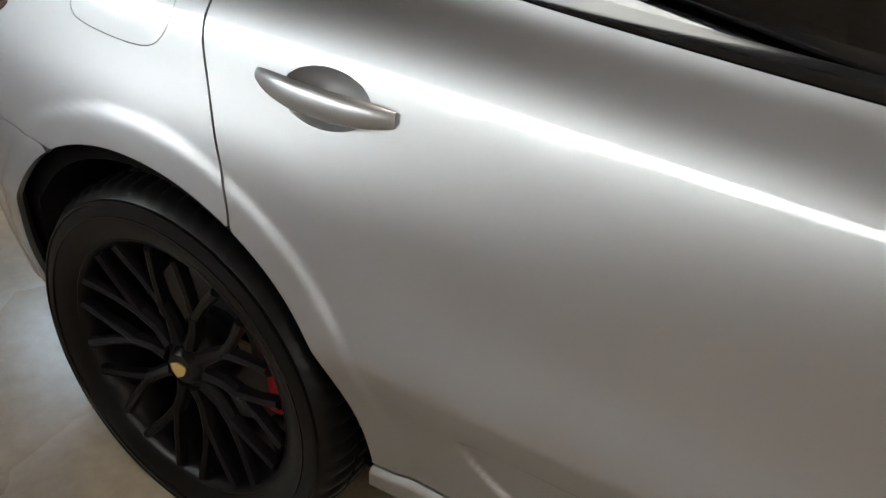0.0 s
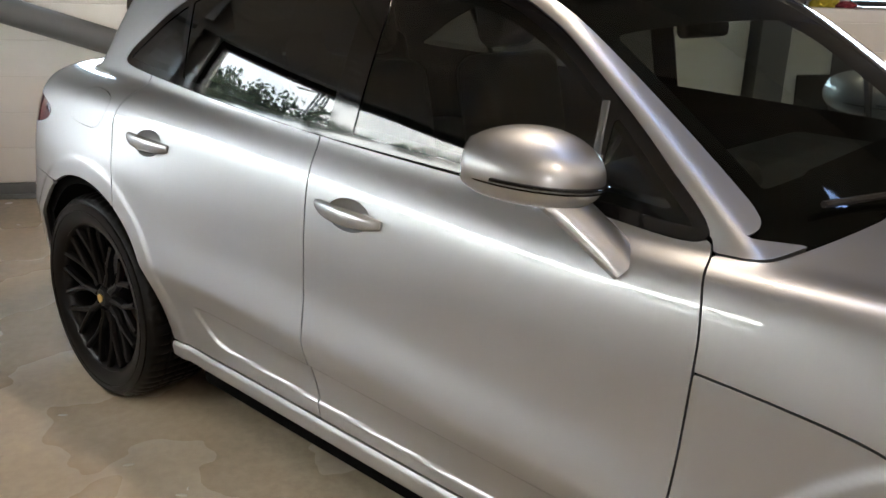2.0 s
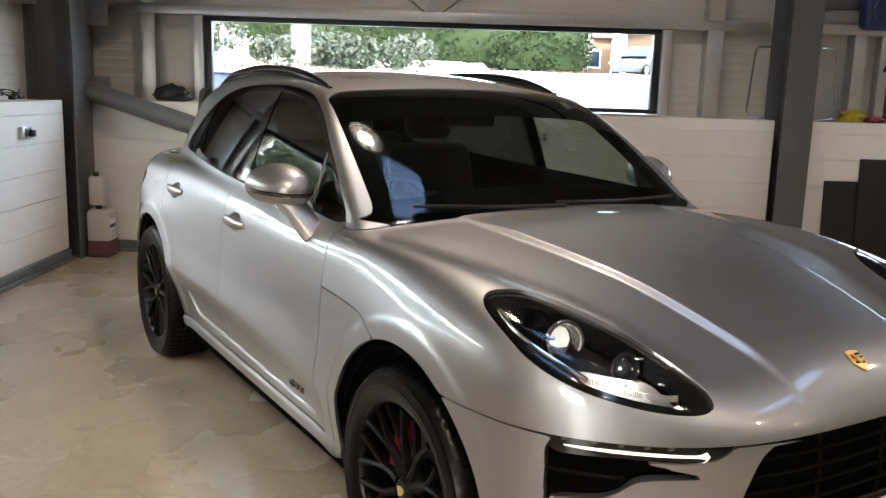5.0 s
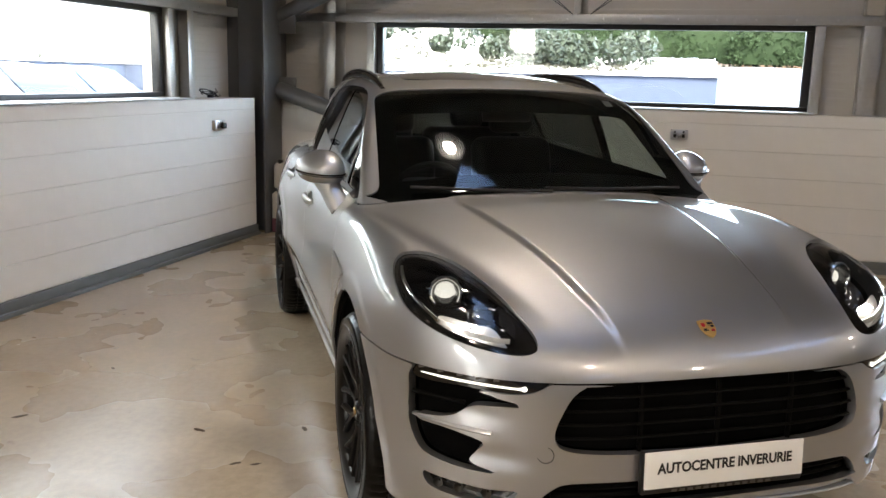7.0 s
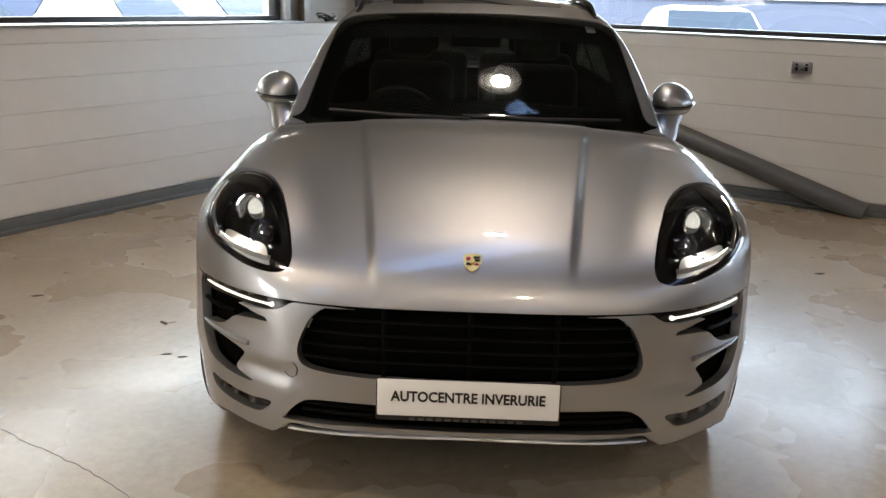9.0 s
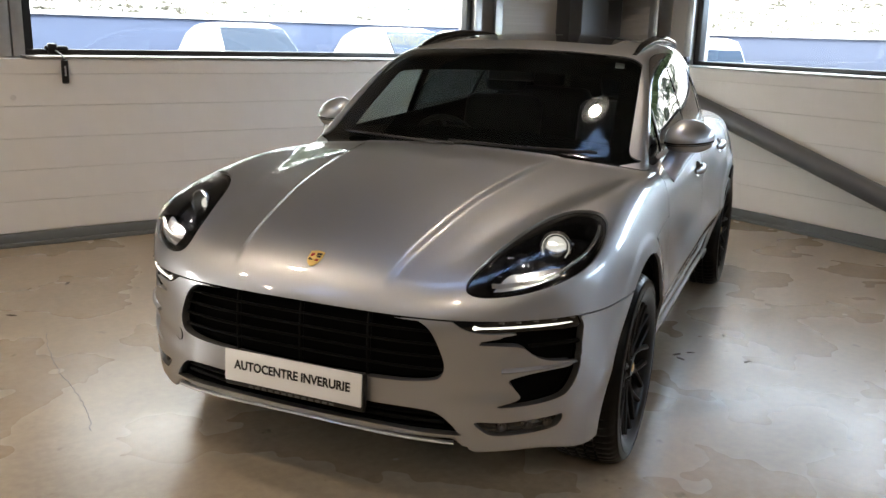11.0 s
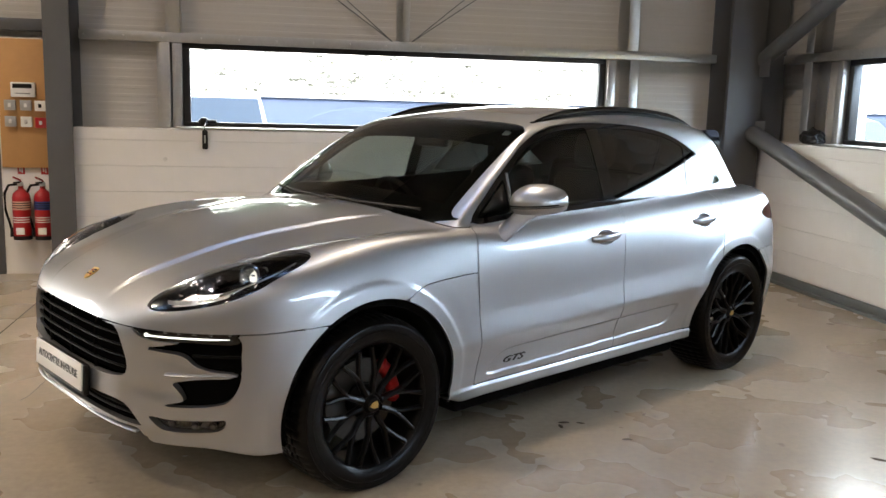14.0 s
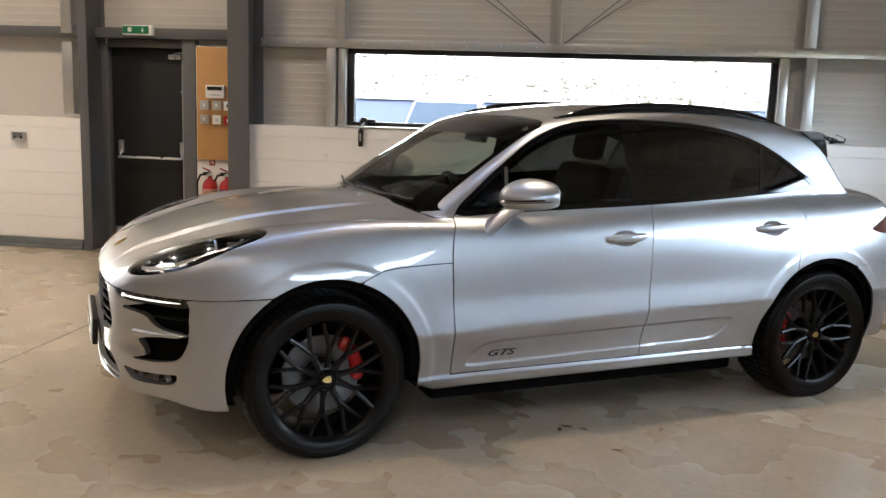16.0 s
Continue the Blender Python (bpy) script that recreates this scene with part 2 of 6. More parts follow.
# ---- the hall: floor, walls, ceiling ----
HALL_X, HALL_Y, HALL_Z = 18.0, 16.0, 5.6
SHIFT = -.06


def wall_with_openings(name, axis, length, thick, height, gaps, mat, label):
    """A wall along x (outside at y < 0) or along y (outside at x < 0), pierced by gaps (a0, a1, z0, z1)."""
    bm = bmesh.new()
    cuts = sorted({-.22, length + thick, *[h[0] for h in gaps], *[h[1] for h in gaps]})
    for a, c in zip(cuts, cuts[1:]):
        spans, z = [], -.2
        for h in sorted((h for h in gaps if h[0] <= a and h[1] >= c), key=lambda h: h[2]):
            spans.append((z, h[2]))
            z = h[3]
        spans.append((z, height))
        for z0, z1 in spans:
            if z1 - z0 > .001:
                if axis == "x":
                    box(a, c, SHIFT - thick, SHIFT, z0, z1, 0, bm)
                else:
                    box(SHIFT - thick, SHIFT, a, c, z0, z1, 0, bm)
    return structure(name, bm, mat, label)


WIN_A = (1.78, 5.80, 1.335, 2.10)
WIN_B = (1.23, 5.29, 1.335, 2.10)
WIN_B2 = (7.28, 11.3, 1.335, 2.10)
DOOR_A = (7.44, 8.34, 0, 2.075)
# Opening added out of view; its daylight brightens the car's right side.
UNSEEN_OPENING = (12.0, 16.0, 0, 3.2)
floor = structure("floor", box(-.22, HALL_X, -.22, HALL_Y, -.2, 0, 0), CONCRETE, "worn polished concrete workshop floor with stains")
wall_with_openings("wall_south", "x", HALL_X, .16, HALL_Z, [WIN_A, DOOR_A, UNSEEN_OPENING], LINER, "cream metal cladding liner above painted blockwork")
wall_with_openings("wall_west", "y", HALL_Y, .16, HALL_Z, [WIN_B, WIN_B2], LINER, "cream metal cladding liner above painted blockwork")
# Unseen walls, dark blue grey so the car's paint reflects dim and cool.
UNSEEN_WALL_DARK = material("unseen wall blue grey", (.10, .12, .145), .5, grain=.03, stain=.04)
structure("wall_east", box(HALL_X, HALL_X + .2, -.22, HALL_Y + .2, -.2, HALL_Z, 0), UNSEEN_WALL_DARK, "plain unseen wall, dark blue grey to dim and cool the car's reflections")
structure("wall_north", box(-.22, HALL_X, HALL_Y, HALL_Y + .2, -.2, HALL_Z, 0), UNSEEN_WALL_DARK, "plain unseen wall, dark blue grey to dim and cool the car's reflections")
# Dark sheet added high on the wall to keep windscreen and bonnet reflections dark.
REFLECTION_DARK = material("dark grey for reflections", (.11, .115, .12), .5, grain=.04, stain=.05)
structure("wall_upper_west", box(SHIFT + .012, SHIFT + .03, 6.55, HALL_Y, 2.3, HALL_Z - .004, 0), REFLECTION_DARK, "dark grey sheet added high on the wall to darken reflections")
CEILING_GREY = material("grey roof liner", (.155, .158, .16), .5, grain=.03, stain=.05)
# Only the first is reflected in the car; the others add cool daylight.
ROOFLIGHTS = [(x0, x0 + 3.5, y0, y0 + w) for x0 in (3.1, 10.2) for y0, w in ((3.5, .7), (9.3, .7))]
bm = bmesh.new()
xs = sorted({-.3, HALL_X + .2, *[r[0] for r in ROOFLIGHTS], *[r[1] for r in ROOFLIGHTS]})
ys = sorted({-.3, HALL_Y + .2, *[r[2] for r in ROOFLIGHTS], *[r[3] for r in ROOFLIGHTS]})
for xa, xb in zip(xs, xs[1:]):
    for ya, yb in zip(ys, ys[1:]):
        if (xa, xb, ya, yb) not in ROOFLIGHTS:
            box(xa, xb, ya, yb, HALL_Z, HALL_Z + .15, 0, bm)
structure("ceiling", bm, CEILING_GREY, "cream metal roof liner with rooflights")

for k, (x0, x1, y0, y1) in enumerate(ROOFLIGHTS):
    structure("rooflight_%d" % (k + 1), box(x0 - .04, x1 + .04, y0 - .04, y1 + .04, HALL_Z + .155, HALL_Z + .16, 0), TWINWALL, "translucent plastic rooflight sheet, all but the first added for cool daylight")
# corrugations of the liner: low ribs along the walls
for axis, length, z_from in (("x", 10.3, 2.18), ("y", 11.5, 2.18)):
    bm = bmesh.new()
    z = 1.37
    while z < 4.2:
        for a0, a1 in (((.1, 1.46), (1.62, 1.70), (5.90, 6.9)) if axis == "x" else ((.1, .70), (5.36, 6.4))) if z < 2.08 else ((.1, length),):
            if axis == "x":
                box(a0, a1, SHIFT - .004, SHIFT + .003, z, z + .03, .002, bm, None, 1)
            else:
                box(SHIFT - .004, SHIFT + .003, a0, a1, z, z + .03, .002, bm, None, 1)
        z += .075
    ribs = structure("trim", bm, LINER, "shallow ribs of the cream cladding liner")

# dado of painted blocks
DADO = .25
COURSES = (.10, .325, .55, .775, 1.0, 1.225, 1.33)
RUNS = (("dado_wall_south", "x", .69, 6.70), ("dado_wall_southeast", "x", 8.47, 11.9), ("dado_wall_west", "y", .05, 6.26), ("dado_wall_northwest", "y", 6.54, 11.0))
dados = {}
for name, axis, a0, a1 in RUNS:
    b = box(a0, a1, SHIFT + .003, DADO - .008, 0, 1.326, 0) if axis == "x" else box(SHIFT + .003, DADO - .008, a0, a1, 0, 1.326, 0)
    dados[name] = structure(name, b, MORTAR, "white painted blockwork dado wall")
structure("wall_lower_southeast", box(16.1, HALL_X, SHIFT, DADO, 0, 1.33, 0), WALL_PAINT, "white painted dado wall")
structure("wall_lower_northwest", box(SHIFT, DADO, 11.0, HALL_Y, 0, 1.33, 0), WALL_PAINT, "white painted dado wall")


# ---- daylight openings ----
def window_unit(name, axis, w):
    """A long low window: black frame, galvanised lining and sill, one pane."""
    a0, a1, z0, z1 = w

    def bx(p0, p1, d0, d1, h0, h1, bev=.003):
        return box(p0, p1, d0, d1, h0, h1, bev) if axis == "x" else box(d0, d1, p0, p1, h0, h1, bev)
    root = new(name)
    tagged(root, "long low window with a black frame and galvanised lining", "", "", "structure")
    f = .052
    for p0, p1, h0, h1 in ((a0 + .006, a1 - .006, z0, z0 + f), (a0 + .006, a1 - .006, z1 - f - .01, z1 - .01), (a0 + .006, a0 + .02 + f, z0 + f, z1 - f - .01), (a1 - .02 - f, a1 - .006, z0 + f, z1 - f - .01)):
        part("window_frame", bx(p0, p1, -.085, -.005, h0, h1), FRAME_BLACK, root)
    pn = part("pane", bx(a0 + .06, a1 - .06, -.048, -.042, z0 + .04, z1 - .05, 0), PANE, root, "clear window pane")
    pn.visible_shadow = False
    for p in (a0 - .075, a1 - .005):
        part("lining", bx(p, p + .08, -.05, .055, z0, z1 - .02), GALV, root, "galvanised steel jamb")
    part("window_sill", bx(a0 - .03, a1 + .03, -.01, DADO + .012, z0 - .004, z0 + .012), GALV, root, "pale metal sill")
    return root


window_unit("window_1", "x", WIN_A)
window_unit("window_2", "y", WIN_B)
window_unit("window_3", "y", WIN_B2)


def steel(name, b, label="grey painted steel framing", mat=None):
    return structure(name, b, mat or STEEL, label)


def channel(axis, a0, a1, z0, z1, d0, d1):
    """A cold-rolled rail: web and two lips."""
    def bx(p0, p1, e0, e1, h0, h1, bm=None):
        return box(p0, p1, e0, e1, h0, h1, .002, bm) if axis == "x" else box(e0, e1, p0, p1, h0, h1, .002, bm)
    bm = bx(a0, a1, d1 - .004, d1, z0, z1)
    bx(a0, a1, d0, d1 - .004, z1 - .005, z1, bm)
    bx(a0, a1, d0, d1 - .004, z0, z0 + .005, bm)
    return bm


rail_a = steel("rail_south", channel("x", .66, 6.65, 2.085, 2.165, SHIFT, .07), "galvanised grey sheeting rail with bolts", GALV)
steel("rail_south_door", channel("x", 6.88, 11.9, 2.135, 2.235, SHIFT, .07))
rail_b = steel("rail_west", channel("y", .3, 6.2, 2.085, 2.165, SHIFT, .07), "galvanised grey sheeting rail with bolts", GALV)
steel("rail_west_far", channel("y", 6.6, HALL_Y, 2.085, 2.165, SHIFT, .07), "galvanised grey sheeting rail", GALV)


bolt_bm = lathe([(0, .009), (.007, .009), (.009, .006), (.009, .0)], None, 6)
bolt = part("bolt", bolt_bm, BRIGHT_METAL, rail_a, "zinc bolt head")
bolt.matrix_local = pose(1.0, .07, 2.125, -90)
for k in range(1, 18):
    ob = new("bolt", bolt.data)
    ob.parent = rail_a
    ob.matrix_local = pose(1.0 + .33 * k, .07, 2.125, -90)
for k in range(17):
    ob = new("bolt", bolt.data)
    ob.parent = rail_b
    ob.matrix_local = pose(.07, .5 + .33 * k, 2.125, 0, 90)


def post(axis, a0, a1, z0, z1, depth=.10):
    """An upright C section: web on one side, two flanges and a lip."""
    def bx(p0, p1, e0, e1, bm=None):
        return box(p0, p1, e0, e1, z0, z1, .002, bm) if axis == "x" else box(e0, e1, p0, p1, z0, z1, .002, bm)
    bm = bx(a0, a0 + .005, SHIFT, depth)
    bx(a0 + .005, a1 - .045, depth - .005, depth, bm)
    bx(a0 + .005, a1, SHIFT, SHIFT + .005, bm)
    return bm


for k, (a0, a1, z0, z1) in enumerate(((1.48, 1.62, 1.335, 2.082), (5.89, 6.02, 1.335, 2.082), (1.50, 1.66, 2.168, 5.5), (3.75, 3.86, 2.168, 5.5), (5.80, 5.94, 2.168, 5.5), (8.62, 8.78, 2.168, 5.5), (8.62, 8.78, 1.365, 2.082))):
    steel("post_south_%d" % (k + 1), post("x", a0, a1, z0, z1), "galvanised steel wall post", GALV)
for k, (a0, a1, z0, z1) in enumerate(((.71, .88, 1.335, 2.082), (5.66, 5.84, 1.335, 2.082), (.71, .88, 2.168, 5.5), (3.20, 3.31, 2.168, 5.5), (5.66, 5.84, 2.168, 5.5), (6.95, 7.1, 1.335, 2.082))):
    steel("post_west_%d" % (k + 1), post("y", a0, a1, z0, z1), "galvanised steel wall post", GALV)


def i_column(name, x0, x1, y0, y1, web_axis):
    """A rolled steel column: two flanges and a web."""
    t = .018
    if web_axis == "y":
        bm = box(x0, x1, y0, y0 + t, 0, HALL_Z, .003)
        box(x0, x1, y1 - t, y1, 0, HALL_Z, .003, bm)
        box((x0 + x1) / 2 - .007, (x0 + x1) / 2 + .007, y0 + t, y1 - t, 0, HALL_Z, 0, bm)
    else:
        bm = box(x0, x0 + t, y0, y1, 0, HALL_Z, .003)
        box(x1 - t, x1, y0, y1, 0, HALL_Z, .003, bm)
        box(x0 + t, x1 - t, (y0 + y1) / 2 - .007, (y0 + y1) / 2 + .007, 0, HALL_Z, 0, bm)
    return steel(name, bm, "dark grey steel column")


i_column("column_corner", .30, .66, -.05, .34, "y")
steel("column_corner_stiffener", box(.02, .30, -.05, .26, 0, HALL_Z, .003), "dark grey steel corner post")
i_column("column_south", 6.665, 6.875, -.05, .36, "y")
i_column("column_south_door", 8.345, 8.44, -.055, .30, "y")
i_column("column_west", -.05, .40, 6.27, 6.53, "x")
steel("brace_low", sweep([(.36, .34, 1.405), (.36, 4.85, .03)], .083, 20), "grey tubular steel brace leaning against the dado")
steel("brace_high", sweep([(.30, .22, 2.07), (.30, 6.0, 4.61)], .075, 20), "grey tubular steel brace")
for z, s in ((1.43, 1), (2.05, -1)):
    steel("gusset_%d" % (1 if s > 0 else 2), box(.33, .345, .30, .52, z - .10, z + .10, .003), "steel gusset plate")
bm = bmesh.new()
for a in (3.72, 3.9):
    for dx in (-1.15, -.95) if a < 3.8 else (.95, 1.15):
        sweep([(a, .0, 2.17), (a + dx * 1.9, .0, 2.17 + 1.5)], .005, 6, bm)
steel("tie_rods_south", bm, "thin steel tie wires")
bm = bmesh.new()
for a in (3.18, 3.34):
    for dx in (-1.15, -.95) if a < 3.25 else (.95, 1.15):
        sweep([(.0, a, 2.17), (.0, a + dx * 1.9, 2.17 + 1.5)], .005, 6, bm)
steel("tie_rods_west", bm, "thin steel tie wires")
SKIRT = material("grey green skirting", (.135, .147, .152), .5, grain=.1, stain=.08)
for name, axis, a0, a1 in RUNS:
    if axis == "x":
        bm = box(a0, a1, DADO - .005, DADO + .022, 0, .098, .004)
        box(a0, a1, DADO + .022, DADO + .05, 0, .03, .004, bm)
    else:
        bm = box(DADO - .005, DADO + .022, a0, a1, 0, .098, .004)
        box(DADO + .022, DADO + .05, a0, a1, 0, .03, .004, bm)
    structure("baseboard" + name[9:], bm, SKIRT, "grey steel skirting channel")

# lamps of the hall
LAMPS = [(3.15 + 5.05 * i, 3.25 + 3.6 * j, 5.0) for i in range(3) for j in range(4)]
# Two unseen lamps put near the south wall to brighten its east end.
LAMPS[4] = (7.9, 2.6, 5.0)
LAMPS[1] = (10.4, 2.3, 5.0)
LAMP_GLOW = glow_material("lit lamp diffuser", (1, .95, .86), 2.)
for k, (x, y, z) in enumerate(LAMPS):
    lamp = thing("pendant_lamp", "round grey high-bay pendant lamp, lit warm white", "lamp", pose(x, y, z), "high-bay lamps")
    part("shade", lathe([(.10, .16), (.14, .14), (.24, .02), (.245, 0), (.235, .0), (.17, .075)], None, 40), WHITE_PLASTIC, lamp, "spun metal shade")
    part("diffuser", lathe([(0, .060), (.115, .060), (.122, .075)], None, 32), LAMP_GLOW, lamp, "glowing diffuser")
    part("rim", sweep([(.243 * math.cos(a), .243 * math.sin(a), 0) for a in np.linspace(0, math.tau, 41)[:-1]], .012, 6, None, True), WHITE_PLASTIC, lamp)
    part("rod", sweep([(0, 0, .14), (0, 0, HALL_Z - z)], .012, 8), STEEL, lamp)
    lt = area_lamp("lamp_light", pose(x, y, z + .055), .22, .22, LAMP_WATTS, (1, .805, .60), "DISK")
    lt.data.spread = radians(150)


# ---- car body as a smooth implicit surface ----
def curve(xs, ys):
    """A natural cubic spline through a few points."""
    xs, ys = np.array(sorted(zip(xs, ys)), float).T
    n, h = len(xs), np.diff(xs)
    a, b = np.zeros((n, n)), np.zeros(n)
    a[0, 0] = a[-1, -1] = 1
    for i in range(1, n - 1):
        a[i, i - 1:i + 2] = h[i - 1], 2 * (h[i - 1] + h[i]), h[i]
        b[i] = 6 * ((ys[i + 1] - ys[i]) / h[i] - (ys[i] - ys[i - 1]) / h[i - 1])
    m = np.linalg.solve(a, b)
    s0 = (ys[1] - ys[0]) / h[0] - h[0] * (2 * m[0] + m[1]) / 6
    s1 = (ys[-1] - ys[-2]) / h[-1] + h[-1] * (m[-2] + 2 * m[-1]) / 6

    def f(x):
        x = np.asarray(x, float)
        c = np.clip(x, xs[0], xs[-1])
        i = np.clip(np.searchsorted(xs, c) - 1, 0, n - 2)
        p, q = xs[i + 1] - c, c - xs[i]
        y = (m[i] * p ** 3 + m[i + 1] * q ** 3) / (6 * h[i]) + (ys[i] / h[i] - m[i] * h[i] / 6) * p + (ys[i + 1] / h[i] - m[i + 1] * h[i] / 6) * q
        return y + np.where(x < xs[0], s0 * (x - xs[0]), 0) + np.where(x > xs[-1], s1 * (x - xs[-1]), 0)
    return f


def smax(a, b, r):
    h = np.maximum(r - np.abs(a - b), 0)
    return np.maximum(a, b) + h ** 3 / (6 * r * r)


def smin(a, b, r):
    return -smax(-a, -b, r)


def step(e0, e1, x):
    t = np.clip((x - e0) / (e1 - e0), 0, 1)
    return t * t * t * (t * (6 * t - 15) + 10)


def bell(x, c, w):
    return np.exp(-((x - c) / w) ** 2)


REAR_ARCH = (2.842, .355, .440)                  # how far back, how high and how wide the rear wheel arch is
# half width of the body side by height, at the doors
SIDE_UP = curve((.40, .52, .58, .66, .76, .86, .93, 1.0, 1.08, 1.2), (.985, .953, .9445, .9375, .9335, .9295, .9215, .9040, .869, .80))
SIDE_LOW = curve((.18, .30, .42, .52, .8), (.895, .918, .934, .948, .99))
HOOD = curve((-3.6, -2.9, -2.3, -1.5, -.9, -.45, 0, .35, .6, .76, .86, .93), (1.13, 1.155, 1.165, 1.145, 1.118, 1.098, 1.05, .99, .918, .858, .795, .735))
ROOF = curve((-.7, -1.1, -1.4, -1.8, -2.3, -2.8, -3.2, -3.6), (1.36, 1.508, 1.565, 1.602, 1.598, 1.545, 1.462, 1.36))


def lower(x, y, z):
    y = np.abs(y)
    arch = bell(x, 0, .42) + bell(x, -2.83, .46)
    flare = (.022 * bell(x, 0, .45) + .030 * bell(x, -2.85, .55)) * step(.25, .5, z) * (1 - step(.80, 1.0, z))
    fill = arch * .022 * bell(z, .66, .16)
    taper = .10 * np.maximum(-2.75 - x, 0) ** 2 + .02 * np.maximum(x + .1, 0) ** 2
    ring = np.minimum(np.hypot(x, z - .372), np.hypot(x + REAR_ARCH[0], z - REAR_ARCH[1]))
    lip = .005 * step(.518, .482, ring) - .002 * step(.62, .50, ring)
    # shallow pressed panel along the foot of the doors
    press = smin(smin(z - (.343 - .021 * (x + .66)), .474 - .021 * (x + .83) - z, .012), smin((-.645 - .95 * (z - .352) - x) * .7, (x + 2.165 + .8 * (z - .385)) * .7, .02), .075)
    press = .009 * step(0, .013, press)
    lift = .030 * (x + 1.5) - .022                # the lower crease climbs towards the tail
    doors = step(-.40, -.75, x) * step(-2.62, -2.25, x)
    base = smin(SIDE_UP(z + lift * step(.75, .5, z)) + .008 * doors * step(.70, .54, z + lift), SIDE_LOW(z + lift) + doors * (.008 - .026 * step(.56, .35, z + lift)), .007)
    rocker = (.010 + .003 * doors) * step(.325, .295, z) * step(-.3, -.5, x) * step(-2.7, -2.4, x)
    side = y - (base + rocker - press + flare + fill + lip - taper)
    inner, outer = .397 - .143 * x, .68 - .27 * x
    bulge = .014 * (1 - step(-.008, .030, y - inner)) * step(.95, .6, x) * (.3 + .7 * step(-.46, -.12, x))
    ridge = .050 * step(-.06, .19, y - outer) * step(.9, .45, x)
    top = (z - (HOOD(x) - .075 * y ** 2 - .03 * y ** 4 + bulge + ridge)) * .97
    nose = .905 - .40 * (y / .92) ** 3.6
    nose = nose - .25 * np.maximum(z - .60, 0) ** 2 - .22 * np.maximum(.46 - z, 0) ** 1.5
    nose = nose - .006 * bell(y, .69, .07) * bell(z, .622, .03) - .010 * bell(y, .64, .10) * bell(z, .50, .03)
    front = (x - nose) / np.sqrt(1 + (.40 * 3.6 * (y / .92) ** 2.6 / .92) ** 2)
    tail = 3.765 - .33 * (y / .9) ** 3.2 - .25 * np.maximum(z - .62, 0) ** 1.4 - .35 * np.maximum(.5 - z, 0) ** 1.5
    rear = (-x - tail) / np.sqrt(1 + (.33 * 3.2 * (y / .9) ** 2.2 / .9) ** 2)
    body = smax(side, top, .14)
    body = smax(body, front, .13)
    body = smax(body, rear, .12)
    under = .285 - .034 * step(-.40, -.55, x) * step(-2.6, -2.35, x) - .042 * step(.72, .45, x) * step(.2, .42, x) + .05 * step(.60, .52, y) * step(.4, .75, x)
    return smax(body, (under - z) * .98, .02)


def green(x, y, z):
    y = np.abs(y)
    plan = .10 * (np.maximum(-1.6 - x, 0) / 1.35) ** 2.2 + .03 * (np.maximum(x + 1.5, 0) / .9) ** 2
    side = (y - (.840 - .325 * (z - 1.09) - .19 * np.maximum(z - 1.09, 0) ** 2 - plan)) * .93
    roof = z - (ROOF(x) - .10 * y ** 2)
    shield = (x - (-.464 - 1.63 * (z - 1.112) + .44 * (.04 - (z - 1.31) ** 2) - .010 * (y / .75) ** 2 - .125 * (y / .75) ** 3)) * .52
    hatch = (-x - (3.25 + .85 * (1.43 - z) - .30 * (y / .72) ** 2.5)) * .74
    g = smax(side, roof, .11)
    g = smax(g, shield, .035)
    g = smax(g, hatch, .08)
    return smax(g, 1.0 - z, .03)


def body(x, y, z):
    return smin(lower(x, y, z), green(x, y, z), .035)


def gradient(f, x, y, z, h=.0015):
    n = np.stack([f(x + h, y, z) - f(x - h, y, z), f(x, y + h, z) - f(x, y - h, z), f(x, y, z + h) - f(x, y, z - h)], -1)
    return n / np.linalg.norm(n, axis=-1, keepdims=True)


def shoot(f, origin, way, far, steps=34):
    """How far along each ray the surface lies, from a start inside it."""
    lo, hi = np.zeros(way.shape[:-1]), np.full(way.shape[:-1], far)
    for _ in range(steps):
        mid = (lo + hi) / 2
        p = origin + way * mid[..., None]
        inside = f(p[..., 0], p[..., 1], p[..., 2]) < 0
        lo, hi = np.where(inside, mid, lo), np.where(inside, hi, mid)
    return (lo + hi) / 2

# ---- the car: panels cut out of the body surface ----
CAR_POSE = pose(5.065, 4.076, 0, 0, 0, 31.69)
car = thing("car", "silver sport utility car with black wheels on a concrete floor", "car", CAR_POSE)


def body_grid():
    """Points and normals on the left half, shot from an axis inside the body."""
    ax, az = (-2.85, .10), .70
    lows = np.radians(np.concatenate([np.linspace(-36, -28, 12), np.linspace(-28, -8, 72)[1:], np.linspace(-8, 0, 13)[1:], np.linspace(0, 36, 62)[1:], np.linspace(36, 90, 62)[1:]]))
    org, ways = [], []
    for a in np.radians(np.linspace(90, 0, 100)[:-1]):
        org.append(ax[0])
        ways.append((-math.sin(a), math.cos(a)))
    for x in np.linspace(ax[0], ax[1], 330)[:-1]:
        org.append(x)
        ways.append((0, 1))
    for a in np.radians(np.linspace(0, 90, 120)):
        org.append(ax[1])
        ways.append((math.sin(a), math.cos(a)))
    way = np.array([[(w[0] * math.cos(e), w[1] * math.cos(e), math.sin(e)) for e in lows] for w in ways])
    start = np.array([[(o, 0, az)] for o in org]) + 0 * way
    d = shoot(body, start, way, 3.)
    p = start + way * d[..., None]
    p[np.abs(p[..., 1]) < 1e-6, 1] = 0
    n = gradient(body, p[..., 0], p[..., 1], p[..., 2])
    n[p[..., 1] == 0, 1] = 0
    return p, n


BP, BN = body_grid()
PX, PY, PZ = BP[..., 0].ravel(), BP[..., 1].ravel(), BP[..., 2].ravel()
